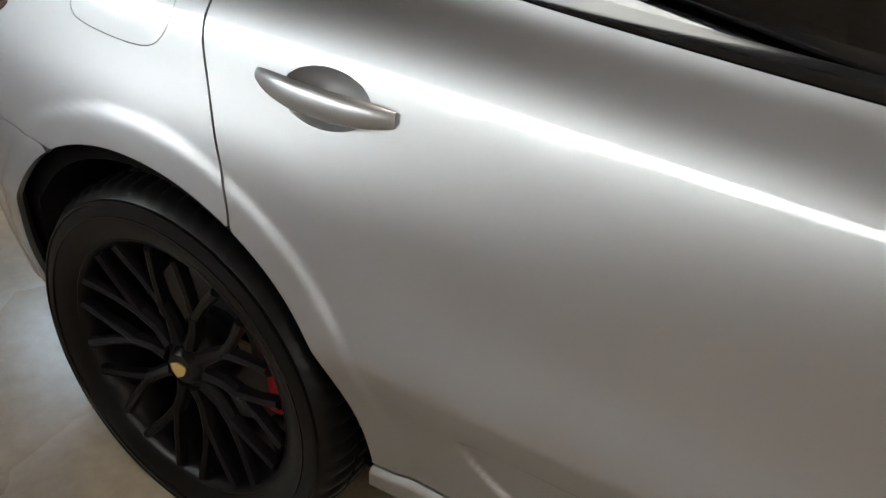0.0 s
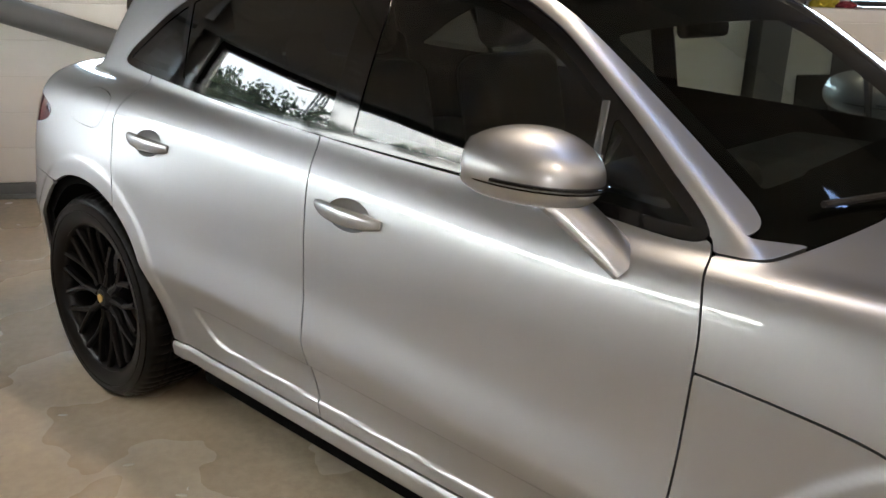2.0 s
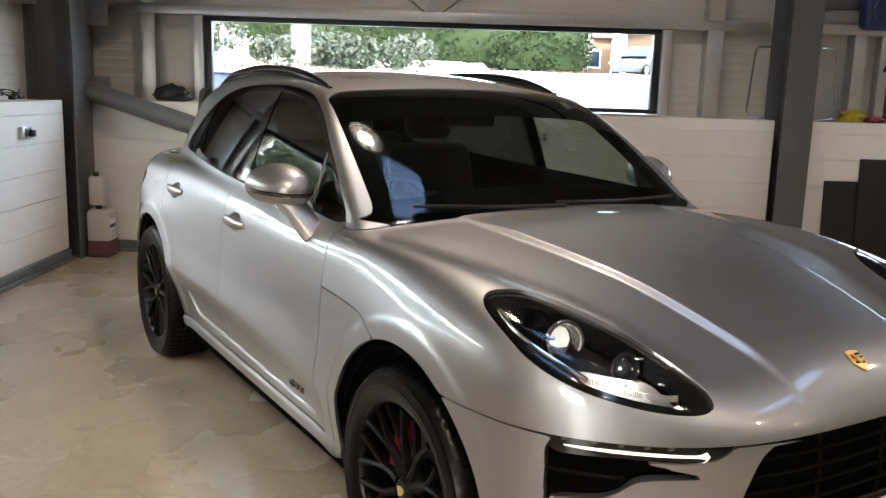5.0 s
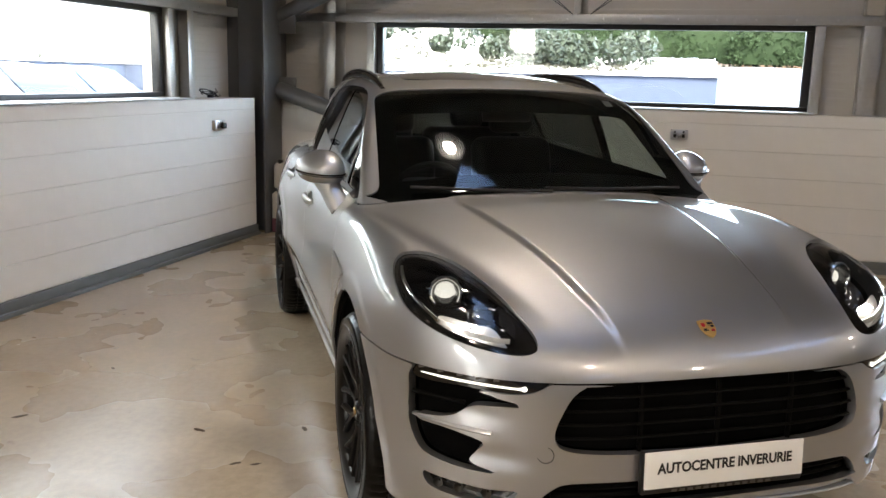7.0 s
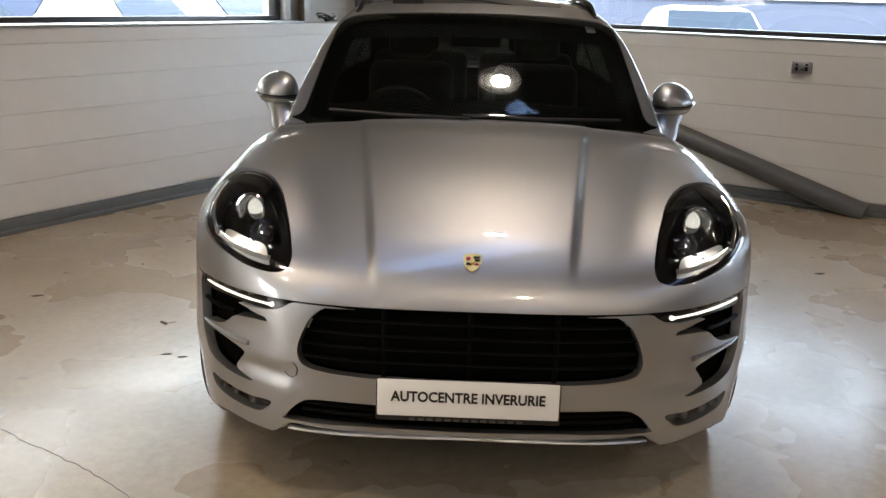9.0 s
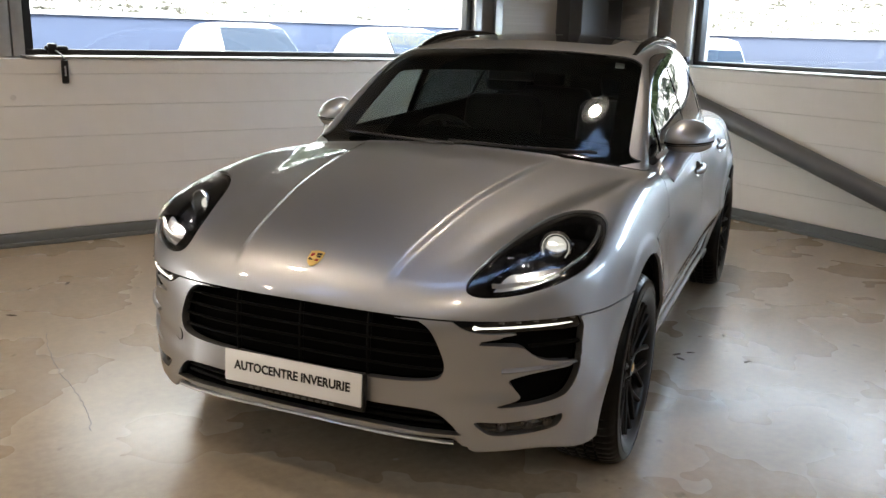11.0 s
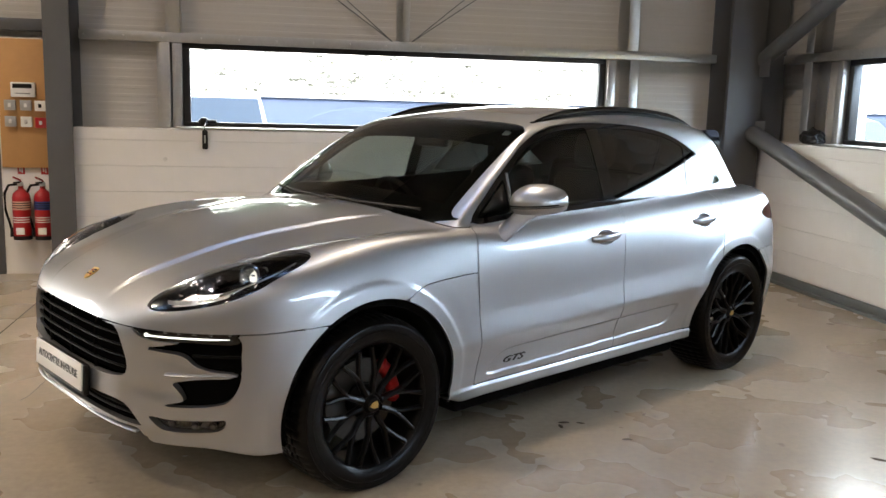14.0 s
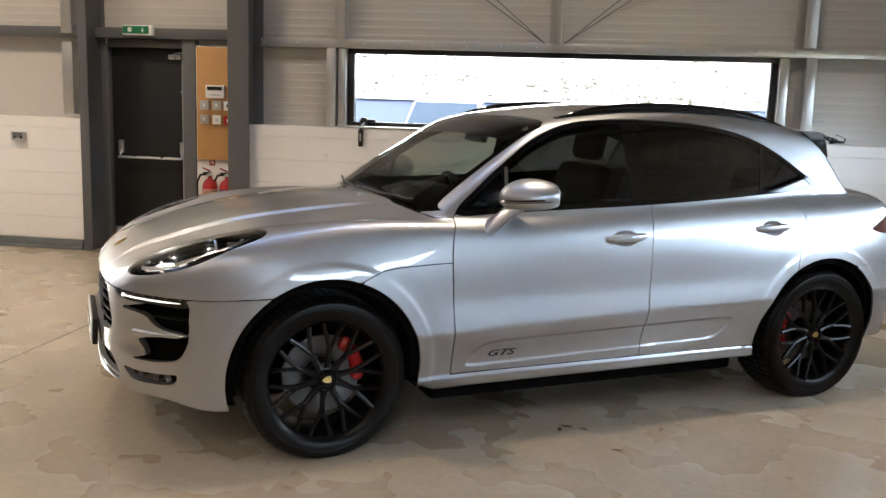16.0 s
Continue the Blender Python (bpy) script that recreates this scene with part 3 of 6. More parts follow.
PN = BN.reshape(-1, 3)
PP = BP.reshape(-1, 3)
ROWS_, COLS_ = BP.shape[:2]
IDX = np.arange(ROWS_ * COLS_).reshape(ROWS_, COLS_)
QUADS = np.stack([IDX[:-1, :-1], IDX[:-1, 1:], IDX[1:, 1:], IDX[1:, :-1]], -1).reshape(-1, 4)


def smooth_loop(points, n=12, closed=True):
    """A Catmull-Rom line through points."""
    p = np.array(points, float)
    out = []
    m = len(p)
    for i in range(m if closed else m - 1):
        a, b, c, d = (p[(i + k) % m] if closed else p[min(max(i + k, 0), m - 1)] for k in (-1, 0, 1, 2))
        for t in np.arange(n) / n:
            out.append(.5 * (2 * b + (c - a) * t + (2 * a - 5 * b + 4 * c - d) * t * t + (3 * b - a - 3 * c + d) * t ** 3))
    if not closed:
        out.append(p[-1])
    return np.array(out)


def inside(u, v, loop):
    """Signed distance to a closed line, negative inside."""
    loop = np.asarray(loop)
    a, b = loop, np.roll(loop, -1, 0)
    best = np.full(u.shape, 9.)
    odd = np.zeros(u.shape, bool)
    near = (u > loop[:, 0].min() - .15) & (u < loop[:, 0].max() + .15) & (v > loop[:, 1].min() - .15) & (v < loop[:, 1].max() + .15)
    uu, vv = u[near], v[near]
    bb, oo = np.full(uu.shape, 9.), np.zeros(uu.shape, bool)
    for (ax_, ay), (bx, by) in zip(a, b):
        dx, dy = bx - ax_, by - ay
        t = np.clip(((uu - ax_) * dx + (vv - ay) * dy) / (dx * dx + dy * dy + 1e-12), 0, 1)
        bb = np.minimum(bb, np.hypot(uu - ax_ - t * dx, vv - ay - t * dy))
        if by != ay:
            oo ^= ((ay > vv) != (by > vv)) & (uu < dx * (vv - ay) / (by - ay) + ax_)
    best[near], odd[near] = bb, oo
    return np.where(odd, -best, best)


def cut_panel(value, side=0, offset=0., flange=.012, stride_keep=None):
    """The part of the body surface where value < 0: verts, normals, faces. side 1 left, -1 right, 0 both."""
    neg = value < 0
    cnt = neg[QUADS].sum(1)
    faces = [tuple(q) for q in QUADS[cnt == 4]]
    extra_p, extra_n, cache = [], [], {}
    base = len(PP)

    def edge(i, j):
        k = (i, j) if i < j else (j, i)
        if k not in cache:
            t = value[k[0]] / (value[k[0]] - value[k[1]])
            cache[k] = base + len(extra_p)
            extra_p.append(PP[k[0]] * (1 - t) + PP[k[1]] * t)
            w = PN[k[0]] * (1 - t) + PN[k[1]] * t
            extra_n.append(w / np.linalg.norm(w))
        return cache[k]

    for q in QUADS[(cnt > 0) & (cnt < 4)]:
        poly = []
        for a, b in zip(q, np.roll(q, -1)):
            if neg[a]:
                poly.append(a)
            if neg[a] != neg[b]:
                poly.append(edge(a, b))
        if len(poly) > 2:
            faces.append(tuple(poly))
    allp = np.vstack([PP, np.array(extra_p).reshape(-1, 3)])
    alln = np.vstack([PN, np.array(extra_n).reshape(-1, 3)])
    used = sorted({i for f in faces for i in f})
    renum = {i: k for k, i in enumerate(used)}
    pts, nor = allp[used] - offset * alln[used], alln[used].copy()
    faces = [tuple(renum[i] for i in f) for f in faces]
    # weld the points that fall together
    key, weld = {}, []
    for k, p in enumerate(np.round(pts, 5)):
        weld.append(key.setdefault(tuple(p), k))
    clean = []
    for f in faces:
        g = [weld[i] for i in f]
        g = [i for k, i in enumerate(g) if i != g[k - 1]]
        if len(set(g)) == len(g) > 2:
            clean.append(tuple(g))
    faces = clean
    if flange:
        seen = {}
        for f in faces:
            for a, b in zip(f, f[1:] + f[:1]):
                seen[(a, b)] = 1
        rim = [e for e in seen if (e[1], e[0]) not in seen and not (abs(pts[e[0]][1]) < 1e-4 and abs(pts[e[1]][1]) < 1e-4)]
        out = {}
        for a, b in rim:
            o = np.cross(pts[b] - pts[a], nor[a])
            for i in (a, b):
                out[i] = out.get(i, 0) + o
        new_p, new_n, top, low = [], [], {}, {}
        for i, o in out.items():
            o = o / (np.linalg.norm(o) + 1e-12)
            top[i] = len(pts) + len(new_p)
            new_p.append(pts[i])
            new_n.append(o)
            low[i] = len(pts) + len(new_p)
            new_p.append(pts[i] - flange * nor[i])
            new_n.append(o)
        faces += [(a, top_b, low_b, low_a) for a, top_b, low_b, low_a in ((top[b], top[a], low[a], low[b]) for a, b in rim)]
        pts, nor = np.vstack([pts, new_p]), np.vstack([nor, new_n])
    flip = np.array([1, -1, 1])
    if side == -1:
        return pts * flip, nor * flip, [f[::-1] for f in faces]
    if side == 1:
        return pts, nor, faces
    n = len(pts)
    centre = {i for i in range(n) if abs(pts[i][1]) < 1e-6}
    mir = [i if i in centre else n + i for i in range(n)]
    return np.vstack([pts, pts * flip]), np.vstack([nor, nor * flip]), faces + [tuple(mir[i] for i in f[::-1]) for f in faces]


def surface_part(name, data, mat, parent, label=""):
    pts, nor, faces = data
    used = sorted({i for f in faces for i in f})
    renum = {i: k for k, i in enumerate(used)}
    me = bpy.data.meshes.new(name)
    me.from_pydata([tuple(p) for p in pts[used]], [], [tuple(renum[i] for i in f) for f in faces])
    me.shade_smooth()
    me.update()
    me.normals_split_custom_set_from_vertices([tuple(v) for v in nor[used]])
    me.materials.append(mat)
    ob = new(name, me)
    ob.parent = parent
    return tagged(ob, label)


both = np.maximum
f_low = lower(PX, PY, PZ)
f_green = green(PX, PY, PZ)
IS_GREEN = f_green - f_low                       # negative on the glasshouse
G = .0024                                        # half a shut line
ARCH_REAR = np.hypot(PX + REAR_ARCH[0], PZ - REAR_ARCH[1]) - REAR_ARCH[2]
ARCH = np.minimum(np.hypot(PX, PZ - .372) - .437, ARCH_REAR)
ARCH = np.where(PY > .5, ARCH, 1.)
BELT = curve((-2.95, -2.47, -1.66, -1.16, -.62, -.5), (1.163, 1.134, 1.092, 1.076, 1.062, 1.06))
CUT = curve((-.75, -.589, -.42, -.30, -.225, -.16, -.08, .1, .23, .58, .95), (.853, .851, .846, .838, .822, .793, .768, .745, .737, .729, .733))
DOOR_F = curve((.2, .33, .60, .85, .97, 1.07, 1.3), (-.60, -.600, -.594, -.586, -.598, -.640, -.75))
DOOR_M = curve((.2, .33, .45, .54, .65, .75, .87, 1.0, 1.08, 1.3), (-1.66, -1.661, -1.668, -1.667, -1.677, -1.684, -1.686, -1.700, -1.724, -1.80))
DOOR_R = curve((.2, .45, .62, .75, .85, .95, 1.03, 1.08, 1.25), (-2.9, -2.72, -2.64, -2.622, -2.650, -2.695, -2.72, -2.712, -2.70))
x_f, x_m, x_r = PX - DOOR_F(PZ), PX - DOOR_M(PZ), PX - DOOR_R(PZ)
SILL = .318
DLO = smooth_loop([(-.646, 1.0615), (-.90, 1.066), (-1.16, 1.074), (-1.66, 1.090), (-2.10, 1.110), (-2.47, 1.130), (-2.80, 1.146), (-2.945, 1.160), (-2.93, 1.20), (-2.83, 1.262),
                   (-2.69, 1.345), (-2.52, 1.42), (-2.32, 1.472), (-2.05, 1.505), (-1.72, 1.516), (-1.47, 1.508), (-1.275, 1.479), (-1.095, 1.41), (-.945, 1.315), (-.775, 1.19)], 6)
dlo = inside(PX, PZ, DLO)
dlo = np.where(PY > .4, dlo, 1.)
WINDSCREEN = smooth_loop([(-.742, 1.068), (-.734, 1.12), (-.670, 1.42), (-.634, 1.478), (-.53, 1.502), (-.25, 1.517), (0, 1.520), (.25, 1.517), (.53, 1.502), (.634, 1.478), (.670, 1.42), (.734, 1.12), (.742, 1.068), (0, 1.0)], 6)
screen = both(inside(PY, PZ, WINDSCREEN), both(IS_GREEN, -1.5 - PX))
hood = both(both(CUT(PX) + G - PZ, DOOR_F(PZ) + G - PX), both(-IS_GREEN + .004, -ARCH))
LIGHT = smooth_loop([(.548, .86), (.582, .912), (.64, .965), (.72, .998), (.80, 1.0), (.852, .978), (.876, .94), (.872, .895), (.83, .856), (.76, .828), (.68, .810), (.60, .803), (.553, .812), (.541, .832)], 6)
light = np.where((PX > .05), inside(PY, PZ, LIGHT), 1.)
hood = both(hood, -light + .003)
surface_part("bonnet", cut_panel(hood), PAINT, car, "silver clamshell bonnet with two raised creases")
wing = both(both(PZ - CUT(PX) + G, DOOR_F(PZ) + G - PX), both(-ARCH, PX - .05))
front_door = both(both(x_f + G, -x_m + G), both(dlo * -1 + .002, both(SILL + G - PZ, PZ - BELT(PX) - .0)))
front_door = both(front_door, -ARCH)
rear_door = both(both(x_m + G, -x_r + G), both(-dlo + .002, both(SILL + G - PZ, PZ - BELT(PX))))
rear_door = both(rear_door, -ARCH_REAR)
rear_door = np.where(PX > -2.9, rear_door, 1.)
HANDLES = ((-1.525, .938), (-2.475, .966))


def dish(x0, z0):
    """Negative inside the recess behind a door handle."""
    return (np.hypot((PX - x0) / .078, (PZ - z0 + .004) / .040) - 1) * .040


front_door, rear_door = both(front_door, -dish(*HANDLES[0])), both(rear_door, -dish(*HANDLES[1]))
rocker = both(both(PZ - SILL + G, -ARCH), both(PX - .2, -2.95 - PX))
bumper_f = both(both(PZ - CUT(PX) + G, -PX + .05), -ARCH)


def mirrored(points):
    """A closed outline from its left half."""
    return smooth_loop(list(points) + [(-y, z) for y, z in points[::-1] if y > 0], 6)


GRILLE = mirrored([(0, .727), (.22, .727), (.39, .725), (.437, .716), (.473, .680), (.506, .60), (.502, .556), (.475, .536), (.40, .526), (.267, .521), (0, .515)])
SLOT = mirrored([(0, .432), (.267, .438), (.45, .435), (.508, .413), (.552, .360), (.54, .350), (.267, .361), (0, .358)])
FOG = smooth_loop([(.600, .397), (.684, .393), (.80, .398), (.832, .400), (.815, .358), (.729, .346), (.655, .347), (.625, .362)], 5)
DRL = smooth_loop([(.52, .7405), (.60, .7405), (.75, .741), (.86, .738), (.884, .722), (.88, .69), (.75, .694), (.63, .692), (.56, .706)], 5)
DUCT_UP = smooth_loop([(.585, .660), (.66, .677), (.735, .696), (.83, .712), (.889, .712), (.894, .64), (.893, .585), (.865, .582), (.80, .592), (.755, .612), (.72, .642), (.66, .652)], 5)
DUCT_LOW = smooth_loop([(.690, .535), (.74, .552), (.80, .560), (.865, .564), (.893, .585), (.888, .53), (.862, .475), (.82, .456), (.74, .446), (.655, .447), (.72, .470), (.705, .505)], 5)


def tucked(loop):
    """Draws the outer end of an intake's outline in, clear of the bumper's corner."""
    loop = np.array(loop)
    loop[:, 0] -= np.maximum(loop[:, 0] - .75, 0) * .17
    return loop


DRL, DUCT_UP, DUCT_LOW = tucked(DRL), tucked(DUCT_UP), tucked(DUCT_LOW)
ahead = PX > .4
grille, slot, fog, drl = (np.where(ahead, inside(PY, PZ, o), 1.) for o in (GRILLE, SLOT, FOG, DRL))
duct = np.where(ahead, np.minimum(inside(PY, PZ, DUCT_UP), inside(PY, PZ, DUCT_LOW)), 1.)
holes = np.minimum(np.minimum(grille, slot), np.minimum(fog, np.minimum(drl, duct)))
bumper_f = both(bumper_f, -holes)
shell = both(both(-dlo + .002, -screen + .002), -ARCH)
for other in (hood, light, wing, front_door, rear_door, np.where(PY > .5, dish(*HANDLES[0]), 1.), np.where(PY > .5, dish(*HANDLES[1]), 1.), rocker, bumper_f, both(holes, .4 - PX)):
    shell = both(shell, -other + 2 * G)
SUNROOF = smooth_loop([(-1.40, 0), (-1.41, .30), (-1.44, .40), (-1.52, .44), (-2.0, .445), (-2.55, .43), (-2.66, .40), (-2.69, .30), (-2.70, 0), (-2.69, -.3), (-1.41, -.3)], 4)
sunroof = np.where(PZ > 1.3, inside(PX, PY, SUNROOF), 1.)
TAIL = smooth_loop([(-3.20, .965), (-3.30, 1.0), (-3.42, 1.01), (-3.62, .985), (-3.72, .96), (-3.74, .92), (-3.6, .905), (-3.42, .905), (-3.26, .925)], 4)
tail = np.where((PX < -3.1) & (PY > .25), inside(PX, PZ, TAIL), 1.)
FUEL = smooth_loop([(-2.83, 1.065), (-2.95, 1.075), (-3.01, 1.05), (-3.02, .985), (-2.97, .965), (-2.84, .96), (-2.795, .985), (-2.79, 1.04)], 5)
fuel = np.where(PY > .5, inside(PX, PZ, FUEL), 1.)
gate = both(np.where(PX < -3.0, PY - .60, 1.), both(.70 - PZ, both(-PX - 5, PX + 3.06 + .16 * np.maximum(PZ - 1.2, 0))))
HATCH_GLASS = smooth_loop([(-.56, 1.13), (-.50, 1.35), (-.45, 1.40), (.45, 1.40), (.50, 1.35), (.56, 1.13), (.52, 1.09), (-.52, 1.09)], 5)
hatch_glass = np.where(PX < -3.0, inside(PY, PZ, HATCH_GLASS), 1.)
bumper_r = both(both(PZ - .74, PX + 3.0), -ARCH)
shell = both(shell, -sunroof + .003)
for other, gap in ((tail, .002), (fuel, .0016), (gate, .003), (bumper_r, .002)):
    shell = both(shell, -other + gap)
bumper_r = both(bumper_r, -gate + .003)
gate = both(gate, both(-hatch_glass + .003, -tail + .002))

# panes of the side windows
pane = dlo + .024
front_pane = both(pane, both(-1.612 - PX, PX + .915))
rear_pane = both(pane, both(PX + 1.708, -(PX + 2.475 + .30 * (PZ - 1.13))))
corner_pane = both(pane, PX + 2.505 + .30 * (PZ - 1.13))
sail_pane = both(pane, -.895 - PX)
surround = dlo
for other in (front_pane, rear_pane, corner_pane, sail_pane):
    surround = both(surround, -other)
surface_part("front_bumper", cut_panel(bumper_f, 0, 0, .03), PAINT, car, "silver front bumper with black air intakes")
surface_part("body_shell", cut_panel(shell), PAINT, car, "silver roof and rear quarter panels")
surface_part("tailgate", cut_panel(gate), PAINT, car)
surface_part("rear_bumper", cut_panel(both(bumper_r, -tail)), PAINT, car)
surface_part("rear_window", cut_panel(both(hatch_glass, -tail), 0, .003, 0), TINT_GLASS, car)
windscreen = surface_part("windscreen", cut_panel(screen, 0, .003, 0), CLEAR_GLASS, car, "windscreen with a dark printed edge")
surface_part("printed_edge", cut_panel(both(screen - .004, -(screen + .022)), 0, .006, 0), VOID, windscreen)
surface_part("sunroof", cut_panel(sunroof, 0, .002, .004), ROOF_GLASS, car, "black panoramic glass roof")
doors, bars = {}, {}
for s in (1, -1):
    surface_part("front_wing", cut_panel(wing, s), PAINT, car)
    fd = doors[s, 0] = surface_part("front_door", cut_panel(front_door, s), PAINT, car)
    rd = doors[s, 1] = surface_part("rear_door", cut_panel(rear_door, s), PAINT, car)
    surface_part("sill", cut_panel(rocker, s), PAINT, car)
    ws = surface_part("window_surround", cut_panel(surround, s, .002, .006), TRIM_BLACK, car, "gloss black window trim")
    surface_part("pane", cut_panel(front_pane, s, .005, 0), CLEAR_GLASS, ws, "lightly tinted side glass")
    surface_part("pane", cut_panel(sail_pane, s, .005, 0), CLEAR_GLASS, ws)
    bars[s] = ws
    surface_part("pane", cut_panel(rear_pane, s, .005, 0), TINT_GLASS, ws, "dark privacy glass")
    surface_part("pane", cut_panel(corner_pane, s, .005, 0), TINT_GLASS, ws)
    surface_part("fuel_flap", cut_panel(fuel, s), PAINT, car) if s == -1 else surface_part("quarter_panel", cut_panel(fuel - .0017, s, 0, 0), PAINT, car)
    surface_part("tail_lamp", cut_panel(tail, s, .001, .01), material("red lamp lens", (.030, .002, .003), .08, coat=.4) if s == 1 else bpy.data.materials["red lamp lens"], car, "dark red tail lamp")
# Black backing under the panels gives gaps and shut lines their dark.
inner = surface_part("inner_structure", cut_panel(both(-ARCH - .03, both(-dlo - .045, both(-screen - .08, both(-hatch_glass, both(-light, -holes))))), 0, .03, 0), VOID, car, "inner lining coloured black, so gaps and shut lines read as unlit")


def up_from(x, y, z0=.7):
    """The height of the body surface over a point of the plan."""
    d = shoot(body, np.array([[x, y, z0]]), np.array([[0., 0, 1]]), 2.)
    return z0 + float(d[0])


def out_from(x, z, s=1):
    d = shoot(body, np.array([[x, 0., z]]), np.array([[0., 1, 0]]), 2.)
    return s * float(d[0])


def ahead_of(y, z):
    d = shoot(body, np.array([[.0, y, z]]), np.array([[1., 0, 0]]), 2.)
    return float(d[0])


# satin bars between the front side windows and their small corner panes
for s in (1, -1):
    pts = [(-.903 - .12 * (z - 1.092), out_from(-.903 - .12 * (z - 1.092), z, s) - s * .002, z) for z in np.linspace(1.092, 1.275, 9)]
    part("quarter_bar", sweep(pts, .009, 8, None, False, .45, (0, s, .3)), DISC_METAL, bars[s], "satin grey upright bar")

# wheel housings and floor pan
for x, zc, r0 in ((0, .372, .437), (-REAR_ARCH[0], *REAR_ARCH[1:])):
    for s in (1, -1):
        bm = bmesh.new()
        rings = []
        for k in range(33):
            a = radians((-10 + 203 * k / 32) if x == 0 else (-12 + 188 * k / 32))
            reach = out_from(x + (r0 + .003) * math.cos(a), max(zc + (r0 + .003) * math.sin(a), .30))
            rings.append([bm.verts.new((x + r * math.cos(a), s * y, zc + r * math.sin(a))) for r, y in ((r0, reach - .012), (r0 + .025, reach - .02), (r0 + .025, .60), (.30, .58))])
        for p, q in zip(rings, rings[1:]):
            for k in range(3):
                bm.faces.new((p[k], q[k], q[k + 1], p[k + 1]))
        bmesh.ops.recalc_face_normals(bm, faces=bm.faces)
        part("wheel_housing", bm, DARK_PLASTIC, car, "black plastic wheel arch liner")
for q in ((-2.3, -.52, -.87, .87, .185, .32), (.40, .80, -.60, .60, .30, .36), (-3.5, -3.28, -.8, .8, .32, .5), (-3.4, .6, -.60, .60, .20, .34)):
    part("underbody", box(*q, .02), VOID, car, "black underbody")


# ---- wheels ----
def wheel_parts(root, caliper_turn, tyre_half):
    """A wheel about the local z axis, which points out of the car; its hub lies at the origin."""
    h = tyre_half
    prof = [(.262, h - .012), (.275, h - .002), (.292, h + .007), (.318, h + .010), (.340, h + .006), (.341, h + .0085), (.346, h + .007), (.347, h + .001), (.358, h - .010), (.366, h - .022), (.371, h - .045)]
    for k in range(4):
        c = h - .075 - k * (2 * h - .15) / 3
        prof += [(.372, c + .012), (.3715, c + .005), (.364, c + .004), (.364, c - .004), (.3715, c - .005), (.372, c - .012)]
    prof += [(.364, -h + .026), (.33, -h), (.29, -h + .004), (.26, -h + .02)]
    bm = lathe(prof, None, 240)
    for v in bm.verts:
        r = math.hypot(v.co.x, v.co.y)
        k = round(math.atan2(v.co.y, v.co.x) / math.tau * 240)
        if r > .360 and k % 4 == 0 and abs(v.co.z) < h:
            f = (r - .0055) / r
            v.co.x *= f
            v.co.y *= f
    tyre = part("tyre", bm, RUBBER, root, "black road tyre with block tread")
    bm = sweep([(.318 * math.cos(a), .318 * math.sin(a), h + .010) for a in np.linspace(0, math.tau, 73)[:-1]], .0022, 5, None, True)
    part("sidewall_rib", bm, RUBBER, tyre)
    o = h - .012
    rim = part("rim", lathe([(.272, o - .006), (.274, o + .004), (.269, o + .007), (.262, o + .002), (.252, o - .02), (.246, o - .06), (.240, o - .16), (.262, o - .2), (.262, -h + .03)], None, 96), RIM_BLACK, root, "gloss black alloy rim")
    for k in range(10):
        a = k * math.tau / 10 + .1
        bm = bmesh.new()

        def at(r, t, z):
            return (r * math.cos(a + t), r * math.sin(a + t), z)
        fork = at(.140, 0, o - .022)
        sweep([at(.050, 0, o - .030), at(.095, 0, o - .030), fork], [.0165, .0135, .0130], 8, bm, False, 1.3)
        for t in (-.190, .190):
            sweep([at(.130, 0, o - .024), at(.190, t * .55, o - .014), at(.258, t, o - .004)], [.0115, .0100, .0110], 8, bm, False, 1.35)
        part("spoke", bm, RIM_BLACK, rim)
    hub = part("hub", lathe([(0, o - .004), (.030, o - .005), (.034, o - .010), (.040, o - .022), (.066, o - .028), (.074, o - .040), (.074, o - .09)], None, 40), RIM_BLACK, rim)
    for k in range(5):
        a = k * math.tau / 5
        part("wheel_bolt", lathe([(0, o - .026), (.008, o - .026), (.009, o - .034), (.009, o - .04)], pose(.054 * math.cos(a), .054 * math.sin(a), 0), 8), BRIGHT_METAL, rim)
    shield = [(-.015, .017), (0, .021), (.015, .017), (.0145, -.002), (.008, -.014), (0, -.021), (-.008, -.014), (-.0145, -.002)]
    part("cap_badge", prism(shield, .003, None, pose(0, 0, o - .004, 0, 0, 90)), GOLD, rim, "small gold shield badge")
    part("brake_disc", lathe([(.075, .018), (.10, .022), (.178, .022), (.178, -.004), (.08, -.004)], None, 64), DISC_METAL, root, "grey steel brake disc")
    arc = [caliper_turn + radians(-36 + 72 * k / 12) for k in range(13)]
    bm = sweep([(.165 * math.cos(a), .165 * math.sin(a), .036) for a in arc], [.022, .034, .030, .030, .034, .030, .030, .030, .034, .030, .030, .034, .022], 12, None, False, .75)
    part("brake_caliper", bm, RED, root, "red enamelled brake caliper")


def make_wheel(x, s, turn, spin):
    root = new("wheel")
    root.parent = car
    root.matrix_local = pose(x, s * .82, .356, -90 * s, 0, 0) @ pose(0, 0, 0, 0, 0, spin)
    wheel_parts(root, turn - radians(spin), .132 if x == 0 else .146)
    # the tyre is pressed flat where it stands, and its walls bulge there
    m = root.matrix_local.copy()
    back = m.inverted()
    for v in root.children[0].data.vertices:
        p = m @ v.co
        load = max(0., 1 - p.z / .13) ** 2
        p.y += math.copysign(.013 * load, p.y - s * .82)
        p.z = max(p.z, .0012)
        v.co = back @ p
    return root


make_wheel(0, 1, radians(203), 6)
make_wheel(0, -1, radians(157), 21)
make_wheel(-2.815, 1, radians(-8), 12)
make_wheel(-2.815, -1, radians(8), 30)

